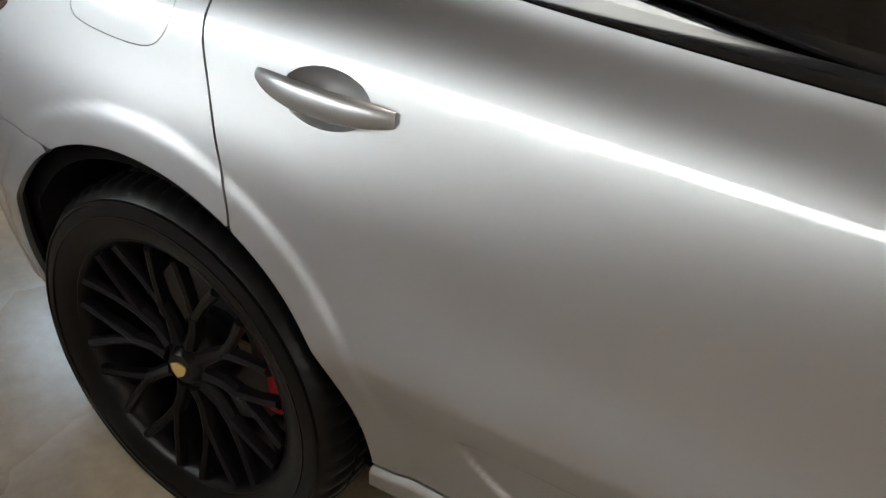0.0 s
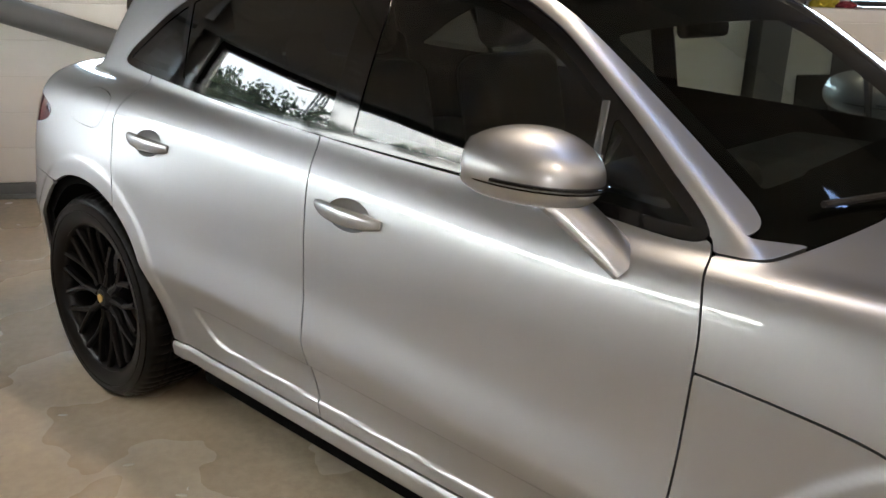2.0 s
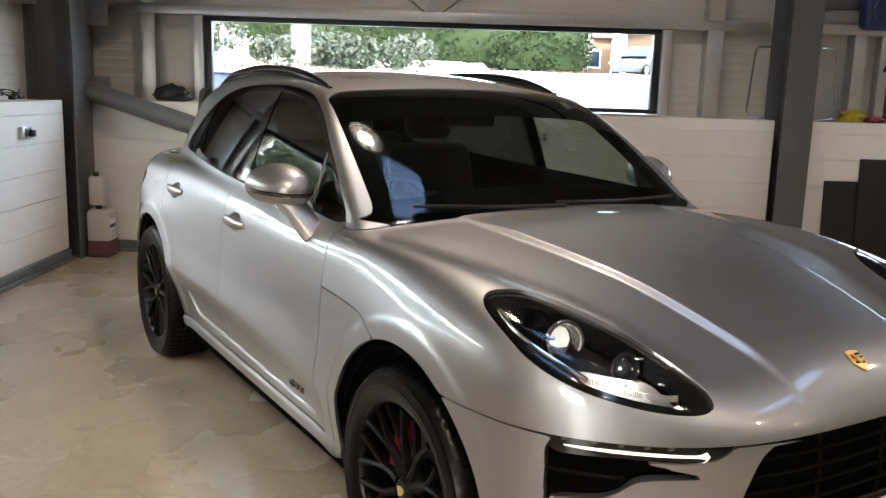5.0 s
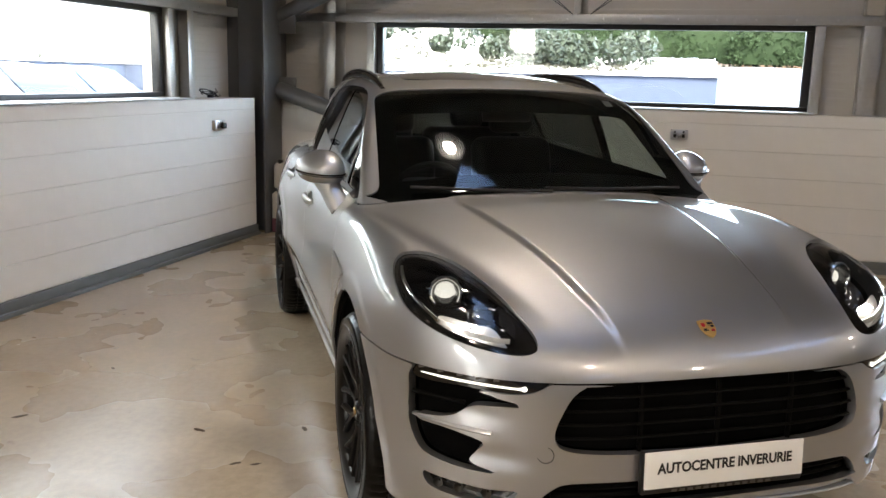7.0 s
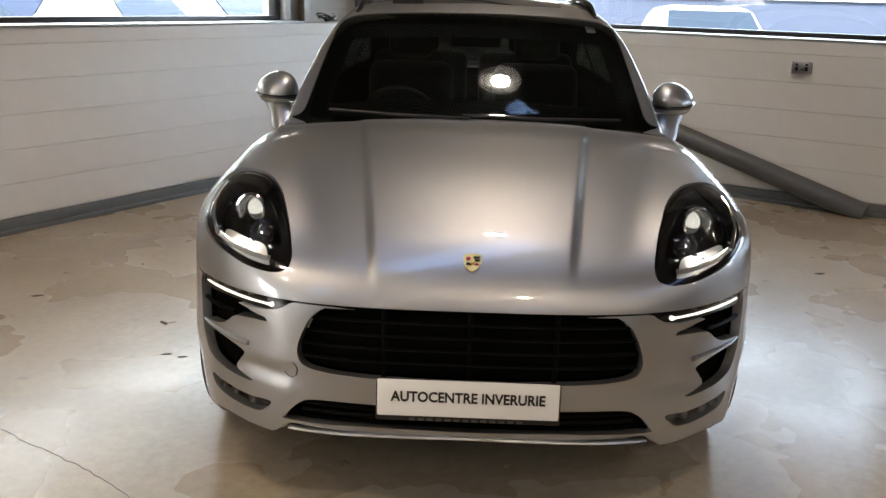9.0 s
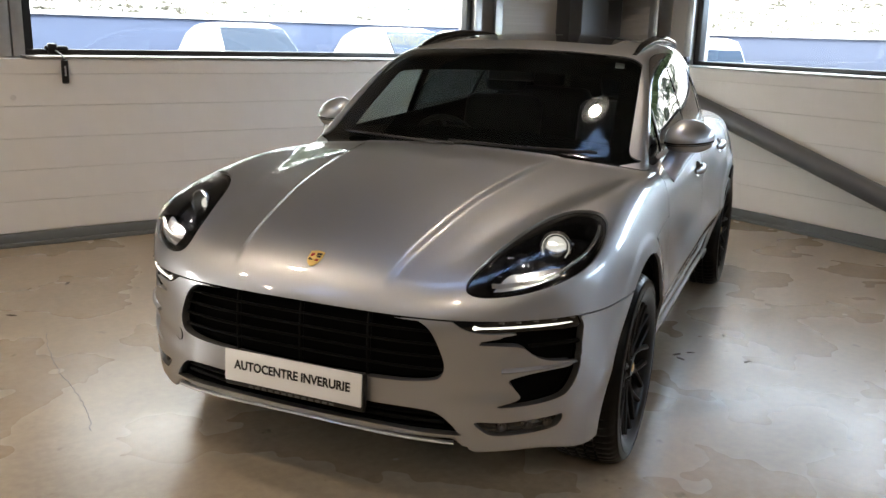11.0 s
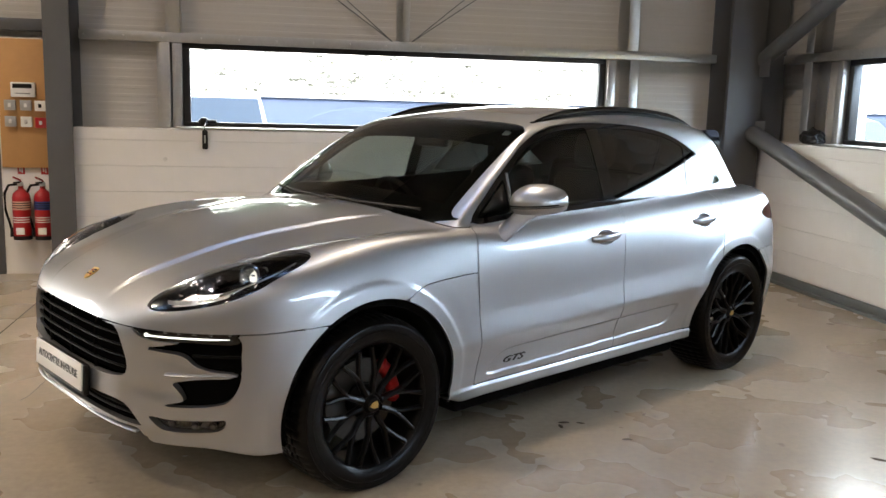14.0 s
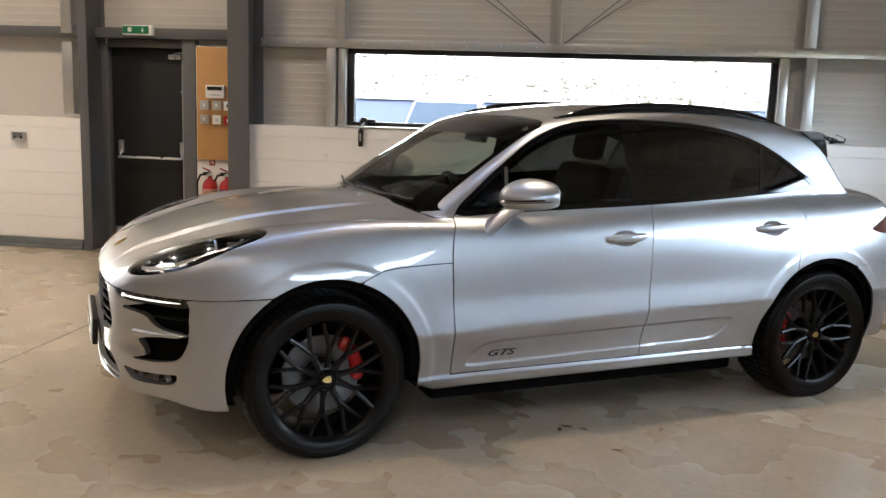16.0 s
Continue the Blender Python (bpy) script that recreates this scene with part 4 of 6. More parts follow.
# ---- front of the car ----
SLAT = dulled(material("grille slat black", (.003, .003, .003), .5), .04)
# Sheet behind the slats; its black stands for the unlit depth.
grille_part = surface_part("grille", cut_panel(grille - .004, 0, .055, 0), VOID, car, "thin grille slats over a sheet coloured black for unlit depth")
for z in (.565, .606, .647, .688):
    pts = [(ahead_of(y, z) - .022, y, z) for y in np.linspace(-.52, .52, 41) if inside(np.array([y]), np.array([z]), GRILLE)[0] < .01]
    part("slat", sweep(pts, .007, 8, None, False, .7), SLAT, grille_part)
for y in (-.25, 0, .25):
    part("mullion", sweep([(ahead_of(y, z) - .026, y, z) for z in np.linspace(.52, .725, 6)], .008, 8, None, False, 1., (0, 1, 0)), SLAT, grille_part)
slot_part = surface_part("lower_intake", cut_panel(slot - .004, 0, .05, 0), VOID, car, "sheet behind the lower intake, coloured black for its unlit depth")
for z in (.385, .41):
    part("slat", sweep([(ahead_of(y, z) - .03, y, z) for y in np.linspace(-.5, .5, 21)], .008, 6), SLAT, slot_part)
LED = glow_material("white running light", (1, .97, .86), .2)
XENON = glow_material("lit xenon lens", (1, .94, .80), .11)
XENON.node_tree.nodes["Principled BSDF"].inputs["Base Color"].default_value = (.05, .05, .052, 1)
XENON.node_tree.nodes["Principled BSDF"].inputs["Roughness"].default_value = .06
DRL_BAR = tucked(smooth_loop([(.590, .703), (.62, .7055), (.74, .7075), (.865, .7045), (.868, .710), (.74, .713), (.61, .7115), (.598, .716), (.586, .719), (.584, .708)], 4))
drl_bar = np.where(ahead, inside(PY, PZ, DRL_BAR), 1.)
REFLECTOR = smooth_loop([(.622, .812), (.70, .822), (.77, .845), (.80, .872), (.788, .898), (.70, .886), (.645, .878), (.628, .85)], 4)
reflector = np.where(PX > .05, inside(PY, PZ, REFLECTOR), 1.)
for s in (1, -1):
    dl = surface_part("running_light", cut_panel(drl, s, .010, 0), GLOSS_BLACK, car, "slim black running light unit with a lit white strip")
    surface_part("light_strip", cut_panel(drl_bar, s, .004, .006), LED, dl, "lit white strip")
    for k in range(5):
        y = s * (.66 + .045 * k)
        part("led_cell", box(-.004, .004, -.008, .008, -.004, .004, .0015, None, Matrix.Translation((ahead_of(y, .727) - .008, y, .727))), DISC_METAL, dl)
    ap = surface_part("air_intake", cut_panel(duct - .004, s, .05, 0), VOID, car, "sheet in the side intake, coloured black for its unlit depth")
    for z in (.640,):
        pts = [(ahead_of(s * y, z) - .028, s * y, z) for y in np.linspace(.73, .855, 8)]
        part("louvre", sweep(pts, .007, 6), SLAT, ap)
    # body coloured blade that divides the intake
    pts = [(ahead_of(s * y, .574) - .020, s * y, .571 + .02 * (y - .74)) for y in np.linspace(.66, .852, 10)]
    part("blade", sweep(pts, [.030, .030, .029, .028, .026, .024, .022, .020, .018, .014], 12, None, False, .34), PAINT, ap, "silver divider blade")
    fg = surface_part("fog_lamp", cut_panel(fog - .003, s, .03, 0), GLOSS_BLACK, car, "recessed fog lamp unit with a clear lens")
    surface_part("lens", cut_panel(fog + .003, s, .014, 0), LENS, fg)
    for y in (.67, .74, .79):
        part("reflector", lathe([(.004, -.012), (.012, -.006), (.016, .004)], pose(ahead_of(s * y, .372) - .02, s * y, .372, 0, 90, s * 35), 16), DISC_METAL, fg)
    # headlight
    hl = surface_part("headlight", cut_panel(light - .004, s, .075, 0), GLOSS_BLACK, car, "large clear headlight with a lit projector in a black bowl")
    surface_part("bezel", cut_panel(both(light - .002, -(light + .017)), s, .012, .05), GLOSS_BLACK, hl, "gloss black surround")
    surface_part("lens", cut_panel(light, s, .001, 0), LENS, hl, "clear plastic lens")
    aim = pose(0, 0, 0, 0, 83, s * 14)

    def lamp_at(x, y, z):
        return Matrix.Translation((x, s * y, z)) @ aim
    m = lamp_at(.45, .728, .908)
    bowl = part("projector_bowl", lathe([(.036, -.05), (.040, -.02), (.045, .002), (.050, .010), (.055, .004), (.050, -.02), (.044, -.05)], m, 40), GLOSS_BLACK, hl, "black projector barrel")
    part("projector_ring", lathe([(.043, .006), (.046, .013), (.052, .012), (.055, .004)], m, 40), CHROME, hl, "thin chrome ring")
    part("projector_lens", lathe([(.034, -.028), (.0375, -.012), (.038, .004), (.035, .020), (.027, .033), (.015, .041), (0, .044)], m, 36), LENS, hl, "clear round projector lens")
    part("xenon_bulb", lathe([(.034, -.036), (.028, -.028), (.022, -.014), (.012, -.006), (0, -.004)], m, 28), XENON, hl, "lit bulb deep in the projector")
    m = lamp_at(.585, .655, .868)
    part("projector_bowl", lathe([(.030, .0), (.038, .010), (.041, .022), (.036, .024), (.028, .006)], m, 32), GLOSS_BLACK, hl)
    part("side_lens", lathe([(.028, .004), (.024, .014), (.012, .021), (0, .023)], m, 28), GLOSS_BLACK, hl)
    # bright reflector floor
    floor_of_lamp = surface_part("reflector", cut_panel(both(reflector, light + .012), s, .036, 0), SATIN_SILVER, hl, "bright reflector below the projector")
    glow = new("headlight_glow", bpy.data.lights.new("headlight_glow", "POINT"))
    glow.data.energy, glow.data.shadow_soft_size, glow.data.color = .13, .008, (1, .95, .85)
    glow.parent = car
    glow.location = (ahead_of(.70, .875) - .016, s * .70, .872)
    rr = random.Random(7)
    for k in range(14):
        y, z = rr.uniform(.60, .84), rr.uniform(.84, .97)
        if inside(np.array([y]), np.array([z]), LIGHT)[0] < -.03 and math.hypot(y - .728, z - .92) > .055:
            q = rr.uniform(.006, .013)
            part("reflector_facet", box(-.004, .004, -q, q, -.003, .003, .0015, None, Matrix.Translation((ahead_of(y, z) - rr.uniform(.03, .055), s * y, z)) @ pose(0, 0, 0, rr.uniform(-40, 40), rr.uniform(-30, 30), s * rr.uniform(20, 60))), CHROME, hl)
    part("light_guide", sweep([(.62 - .30 * t, s * (.795 + .055 * math.sin(t * 2.2)), .868 + .10 * t) for t in np.linspace(0, 1, 9)], .006, 8), CHROME, hl, "bright light guide")
    surface_part("tip_cap", cut_panel(both(light + .006, np.where(PX > .05, (PY - .602) + .5 * (PZ - .83), 1.)), s, .008, .02), GLOSS_BLACK, hl, "gloss black cap at the inner tip")
    # fluted bright strip along the lower edge
    for row in ((.017, .022),):
        bm = bmesh.new()
        for y in np.arange(.612, .795, .0042):
            edge_z = next((z for z in np.arange(.79, .93, .002) if inside(np.array([y]), np.array([z]), LIGHT)[0] < -row[0]), None)
            if edge_z is not None:
                box(-.005, .005, -.0016, .0016, -.0075, .0075, .0008, bm, Matrix.Translation((ahead_of(y, edge_z + .006) - row[1], s * y, edge_z + .006)) @ pose(0, 0, 0, 0, -18, s * 38), 1)
        part("fluted_strip", bm, SATIN_SILVER, hl, "bright fluted reflector strip")
    spot = new("headlight_beam", bpy.data.lights.new("headlight_beam", "SPOT"))
    spot.data.energy, spot.data.spot_size, spot.data.spot_blend, spot.data.shadow_soft_size, spot.data.color = 8, radians(70), .6, .03, (1, .95, .85)
    spot.parent = car
    spot.matrix_local = look((.60, s * .76, .90), (4.5, s * 1.2, .0))

part("chin_lip", sweep([(ahead_of(y, .36) - .004, y, .338 - .012 * (y / .5) ** 2) for y in np.linspace(-.54, .54, 31)], .012, 8, None, False, .45), PAINT, car, "thin silver chin lip")
crest = [(-.026, .031), (-.012, .034), (0, .036), (.012, .034), (.026, .031), (.0265, .0), (.020, -.018), (.010, -.030), (0, -.036), (-.010, -.030), (-.020, -.018), (-.0265, 0)]
slope = math.degrees(math.atan2(.868 - .827, .063))
cz = up_from(.788, 0)
cm = Matrix.Translation((.788, 0, cz + .001)) @ pose(0, 0, 0, 0, slope, 0) @ pose(0, 0, 0, 0, 0, 90)
badge = part("bonnet_badge", prism(crest, .004, None, cm, .0012), GOLD, car, "gold shield badge on the bonnet")
for k, (x0, x1, y0, y1, mt) in enumerate(((-.018, -.006, .006, .020, RED), (.006, .018, -.012, -.004, RED), (.003, .021, .004, .011, SATIN_BLACK), (.003, .021, .015, .022, SATIN_BLACK), (-.018, -.003, -.010, -.003, SATIN_BLACK), (-.008, .008, -.008, .008, GOLD))):
    part("badge_field", box(x0, x1, y0, y1, .0042, .0055 + .0004 * k, .0004, None, cm), mt, badge)
ring_m = Matrix.Translation((ahead_of(-.53, .52) - .0005, -.53, .52)) @ pose(0, 0, 0, 0, 90, -28)
part("tow_cover", lathe([(.0255, -.002), (.0255, .001), (.0235, .001), (.0235, -.002)], ring_m, 40, None, True), SATIN_BLACK, car, "round tow eye cover seam")


# plate with the dealer's lettering
def text_mesh(text, size, depth, m, bevel=0.):
    cu = bpy.data.curves.new("lettering", "FONT")
    cu.body, cu.size, cu.extrude, cu.align_x, cu.align_y, cu.resolution_u = text, size, depth, "CENTER", "CENTER", 3
    cu.offset = bevel
    tmp = bpy.data.objects.new("tmp", cu)
    scene.collection.objects.link(tmp)
    me = bpy.data.meshes.new_from_object(tmp.evaluated_get(bpy.context.evaluated_depsgraph_get()))
    bpy.data.objects.remove(tmp)
    b = bmesh.new()
    b.from_mesh(me)
    bpy.data.meshes.remove(me)
    bmesh.ops.transform(b, matrix=m, verts=b.verts)
    return b


PLATE_M = Matrix.Translation((.938, 0, .4845)) @ pose(0, 0, 0, 90, 0, 90) @ pose(0, 0, 0, -3, 0, 0)
plate = part("number_plate", box(-.262, .262, -.0555, .0555, -.004, .004, .003, None, PLATE_M), WHITE_PLASTIC, car, "white dealer plate with black lettering")
b = text_mesh("AUTOCENTRE INVERURIE", .043, .0006, PLATE_M @ Matrix.Translation((0, .004, .0048)), .0012)
letters = part("lettering", b, SATIN_BLACK, plate)
width = max(v.co.y for v in letters.data.vertices) - min(v.co.y for v in letters.data.vertices)
for v in letters.data.vertices:
    v.co.y *= .445 / width
part("plate_backing", box(-.267, .267, -.075, .05, -.03, -.0045, .006, None, PLATE_M), SATIN_BLACK, plate, "black plate holder")
for k in range(13):
    part("small_print", box(-.17 + .026 * k, -.153 + .026 * k, -.0715, -.0635, -.0046, -.0035, .0004, None, PLATE_M), DISC_METAL, plate)

# ---- sides of the car ----
for s in (1, -1):
    # door mirrors
    mirror = part("door_mirror", bmesh.new(), PAINT, car, "silver door mirror with a black lower edge")
    bm = bmesh.new()
    bmesh.ops.create_uvsphere(bm, u_segments=40, v_segments=24, radius=1)
    for v in bm.verts:
        x, y, z = v.co
        taper = 1 - .20 * y
        low = -.060 * max(0., 1 - math.hypot(x, y) ** 5) ** .5
        v.co = Vector((x * (.140 if x > 0 else .165), y * .095, z * .083 * taper if z > 0 else low))
    for v in bm.verts:
        v.co.x = max(v.co.x, -.138)
    mirror_m = Matrix.Translation((-.961, s * .935, 1.150)) @ Matrix.Diagonal((1, s, 1, 1)) @ pose(0, 0, 0, 0, 3, -22)
    bmesh.ops.transform(bm, matrix=mirror_m, verts=bm.verts)
    bmesh.ops.recalc_face_normals(bm, faces=bm.faces)
    bm.to_mesh(mirror.data)
    mirror.data.shade_smooth()
    bm.free()
    band = [mirror_m @ Vector((.140 * math.cos(a) if math.cos(a) > 0 else .165 * math.cos(a), .0965 * math.sin(a), -.010)) for a in np.linspace(-.75, 1.95, 26)]
    part("indicator_strip", sweep(band, .0075, 8, None, False, .5), GLOSS_BLACK, mirror, "black indicator strip")
    seam = [mirror_m @ Vector((.140 * math.cos(a) if math.cos(a) > 0 else .150 * math.cos(a), .0955 * math.sin(a), -.019)) for a in np.linspace(-1.6, 2.6, 40)]
    part("lower_seam", sweep(seam, .0018, 6), TRIM_BLACK, mirror)
    part("mirror_glass", lathe([(0, .0), (.06, .0), (.066, -.004)], mirror_m @ Matrix.Translation((-.139, 0, .008)) @ pose(0, 0, 0, 0, -90, 0) @ Matrix.Diagonal((.62, .62, 1, 1)), 32), CHROME, mirror, "mirror glass")
    arm = [(-.775, s * .872, .985), (-.80, s * .882, 1.012), (-.87, s * .905, 1.07), (-.92, s * .93, 1.12)]
    part("mirror_arm", sweep(arm, [.046, .052, .052, .060], 14, None, False, .55, (.8, 0, .6)), PAINT, mirror)
    # handles
    for k, (x0, z0) in enumerate(HANDLES):
        door = doors[s, k]
        yy = out_from(x0, z0)
        pts, rad = [], []
        for t in np.linspace(-1, 1, 15):
            x = x0 + .118 * t
            y = out_from(x, z0) + .003 + .024 * (1 - abs(t) ** 2.2)
            pts.append((x, s * y, z0 - .004 * t))
            rad.append(.0225 * (1 - .5 * abs(t) ** 3))
        h = part("door_handle", sweep(pts, rad, 14, None, False, .60, (0, s, 0)), PAINT, door, "silver grab handle")
        bm = bmesh.new()
        rows_ = []
        for f, depth in ((1.03, .001), (.97, .004), (.86, .011), (.66, .019), (.40, .024), (.15, .0255)):
            row = []
            for a in np.linspace(0, math.tau, 33)[:-1]:
                x, z = x0 + .078 * f * math.cos(a), z0 - .004 + .040 * f * math.sin(a)
                row.append(bm.verts.new((x, s * (out_from(x, z) - depth), z)))
            rows_.append(row)
        for p, q in zip(rows_, rows_[1:]):
            for i in range(32):
                bm.faces.new((p[i], p[(i + 1) % 32], q[(i + 1) % 32], q[i]))
        bm.faces.new(rows_[-1])
        bmesh.ops.recalc_face_normals(bm, faces=bm.faces)
        part("handle_bowl", bm, PAINT, door, "silver dished recess behind the handle")
    # model lettering on the pressed panel
    yy, lean = out_from(-.81, .41), math.degrees(math.atan((out_from(-.81, .43) - out_from(-.81, .39)) / .04))
    m = Matrix.Translation((-.865, s * (yy - .0008), .402)) @ (pose(0, 0, 0, 90, 0, 180) if s == 1 else pose(0, 0, 0, 90, 0, 0)) @ pose(0, 0, 0, lean, 0, 0)
    sh = Matrix.Identity(4)
    sh[0][1] = .38
    part("model_lettering", text_mesh("GTS", .056, .003, m @ Matrix.Diagonal((1.45, .85, 1, 1)) @ sh), SATIN_BLACK, doors[s, 0], "black model lettering")
    # roof rails
    pts = []
    for t in np.linspace(0, 1, 31):
        x = -1.275 - 1.53 * t
        y = .590 + .012 * math.sin(math.pi * t) - .035 * t
        rise = .030 * (1 - abs(2 * t - 1) ** 5)
        pts.append((x, s * y, up_from(x, y) - .006 + rise))
    part("roof_rail", sweep(pts, [.010 + .012 * min(1, 6 * min(t, 1 - t)) for t in np.linspace(0, 1, 31)], 12, None, False, .8), GLOSS_BLACK, car, "gloss black roof rail")
    part("rail_gasket", sweep([(p[0], p[1], up_from(p[0], abs(p[1])) - .004) for p in pts[::3]], .012, 8), SATIN_BLACK, car)
# tail spoiler
bm = bmesh.new()
rows_ = []
for y in np.linspace(-.56, .56, 25):
    e = 1 - (abs(y) / .60) ** 2
    z0 = 1.455 - .06 * y * y
    rows_.append([bm.verts.new((-2.98 - .02 * e, y, z0 + .040)), bm.verts.new((-3.05 - .11 * e, y, z0 + .012)), bm.verts.new((-3.06 - .11 * e, y, z0 - .008)), bm.verts.new((-3.02, y, z0 - .02))])
for a, b in zip(rows_, rows_[1:]):
    for k in range(4):
        bm.faces.new((a[k], b[k], b[(k + 1) % 4], a[(k + 1) % 4]))
bm.faces.new(rows_[0])
bm.faces.new(rows_[-1][::-1])
bmesh.ops.recalc_face_normals(bm, faces=bm.faces)
part("roof_spoiler", bm, PAINT, car, "silver roof edge spoiler")
for s in (1, -1):
    bm = bmesh.new()
    f = [(-3.02, .565, 1.475), (-3.30, .555, 1.36), (-3.30, .565, 1.27), (-3.10, .59, 1.40)]
    prism([(.085, .006), (-.03, .010), (-.085, -.006), (-.115, -.07), (-.135, -.150), (-.08, -.12), (-.045, -.095), (.03, -.03)], .03, bm, Matrix.Translation((-3.015, .600 if s > 0 else -.570, 1.472)) @ pose(0, 0, 0, 90, 0, 0), .004)
    part("spoiler_cheek", bm, GLOSS_BLACK, car, "gloss black spoiler cheek")

# wipers
for y0, y1 in ((-.62, -.02), (-.05, .62)):
    pts = [( -.456 - 1.63 * (z - 1.112) - .010 * (y / .75) ** 2 - .125 * abs(y / .75) ** 3 + .022, y, z + .004) for y, z in ((y0, 1.116), ((y0 + y1) / 2, 1.110), (y1, 1.106))]
    part("wiper", sweep(pts, .007, 6), SATIN_BLACK, car, "black wiper blade")

# ---- cabin ----
def soft_box(x0, x1, y0, y1, z0, z1, r, m=None, bm=None):
    return box(x0, x1, y0, y1, z0, z1, r, bm, m, 4)


for s in (1, -1):
    seat = part("front_seat", soft_box(-2.0, -1.5, s * .37 - .26, s * .37 + .26, .48, .68, .07), LEATHER, car, "black leather front seat")
    back = part("backrest", soft_box(-.08, .09, -.25, .25, 0, .62, .075, Matrix.Translation((-1.95, s * .37, .62)) @ pose(0, 0, 0, 0, -14, 0)), LEATHER, seat)
    part("headrest", soft_box(-.06, .06, -.135, .135, .64, .85, .055, Matrix.Translation((-1.95, s * .37, .62)) @ pose(0, 0, 0, 0, -12, 0)), LEATHER, seat)
    rear = part("rear_seat", soft_box(-2.9, -2.4, s * .36 - .33, s * .36 + .33, .55, .75, .06), LEATHER, car, "black rear seat")
    part("backrest", soft_box(-.08, .08, -.32, .32, 0, .55, .06, Matrix.Translation((-2.85, s * .36, .7)) @ pose(0, 0, 0, 0, -16, 0)), LEATHER, rear)
    part("headrest", soft_box(-.05, .05, -.12, .12, .55, .70, .045, Matrix.Translation((-2.85, s * .36, .7)) @ pose(0, 0, 0, 0, -14, 0)), LEATHER, rear)
dash = part("dashboard", soft_box(-1.12, -.62, -.72, .72, .72, 1.045, .07), LEATHER, car, "black dashboard")
part("instrument_hood", soft_box(-1.08, -.80, -.55, -.19, .98, 1.10, .045), LEATHER, dash)
wheel_m = Matrix.Translation((-1.19, -.37, .99)) @ pose(0, 0, 0, 0, -64, 0)
sw = part("steering_wheel", sweep([(.183 * math.cos(a), .183 * math.sin(a), 0) for a in np.linspace(0, math.tau, 49)[:-1]], .016, 10, None, True), LEATHER, car, "black steering wheel")
sw.data.transform(wheel_m)
part("wheel_boss", lathe([(0, -.02), (.06, -.015), (.07, .0), (.06, .03)], wheel_m, 24), LEATHER, sw)
for a in (0, 2.3, 4.0):
    part("wheel_spoke", sweep([(.05 * math.cos(a), .05 * math.sin(a), 0), (.18 * math.cos(a), .18 * math.sin(a), 0)], .014, 8, None, False, .5), LEATHER, sw)
    sw.children[-1].data.transform(wheel_m)
part("rear_view_mirror", soft_box(-.02, .02, -.125, .125, -.038, .038, .018, Matrix.Translation((-1.12, 0, 1.40)) @ pose(0, 0, 0, 0, -12, 0)), SATIN_BLACK, car, "black interior mirror")
part("sensor_pod", soft_box(-.11, .03, -.06, .06, -.025, .03, .02, Matrix.Translation((-1.175, 0, 1.435)) @ pose(0, 0, 0, 0, 30, 0)), SATIN_BLACK, car)
part("sticker", box(-.03, .03, -.022, .022, 0, .0012, .0004, None, Matrix.Translation((-1.145, .55, 1.462)) @ pose(0, 0, 0, 0, 32, 10)), WHITE_PLASTIC, windscreen, "small white sticker inside the glass")
part("cabin_floor", soft_box(-3.3, -.6, -.82, .82, .34, .46, .03), VOID, car)

# ---- fittings of the hall ----
door = new("door_1")
tagged(door, "closed dark grey fire exit door with a push bar", "", "", "structure")
leaf = part("leaf", box(7.485, 8.30, -.13, -.085, .09, 2.045, .004), DOOR_GREY, door)
part("kick_plate", box(7.49, 8.295, -.084, -.079, .09, .21, .001), GALV, leaf, "brushed metal kick plate")
for x0, x1, y0, y1, z0, z1 in ((7.345, 7.48, -.16, .035, 0, 2.13), (8.305, 8.342, -.16, -.02, 0, 2.08), (7.48, 8.305, -.16, -.02, 2.05, 2.13)):
    part("door_frame", box(x0, x1, y0, y1, z0, z1, .004), STEEL, door)
part("threshold", box(7.48, 8.305, -.16, -.03, 0, .03, .004), GALV, door)
part("back_panel", box(7.45, 8.33, -.20, -.165, .02, 2.07, 0), DOOR_GREY, door)
bar = part("push_bar", sweep([(7.53, -.015, .945), (8.215, -.015, .945)], .014, 10), BRIGHT_METAL, leaf, "bright metal push bar")
for x in (7.53, 8.20):
    part("bar_bracket", box(x - .028, x + .028, -.084, -.04, .985, 1.115, .006), BRIGHT_METAL, leaf)
    part("bar_arm", sweep([(x, -.055, 1.02), (x, -.02, .945)], .013, 8), BRIGHT_METAL, leaf)
part("latch_rod", sweep([(7.53, -.07, 1.115), (7.53, -.07, 2.0)], .007, 8), GALV, leaf)
part("latch_rod", sweep([(7.53, -.07, .12), (7.53, -.07, .985)], .007, 8), GALV, leaf)
for z in (.45, 1.62):
    part("rod_guide", box(7.515, 7.545, -.084, -.06, z - .012, z + .012, .003), BRIGHT_METAL, leaf)
part("door_closer", box(7.53, 7.66, -.084, -.03, 1.94, 1.985, .006), BRIGHT_METAL, leaf)
part("closer_arm", sweep([(7.60, -.03, 1.99), (7.53, .0, 2.0), (7.47, .03, 2.0)], .008, 8), BRIGHT_METAL, leaf)

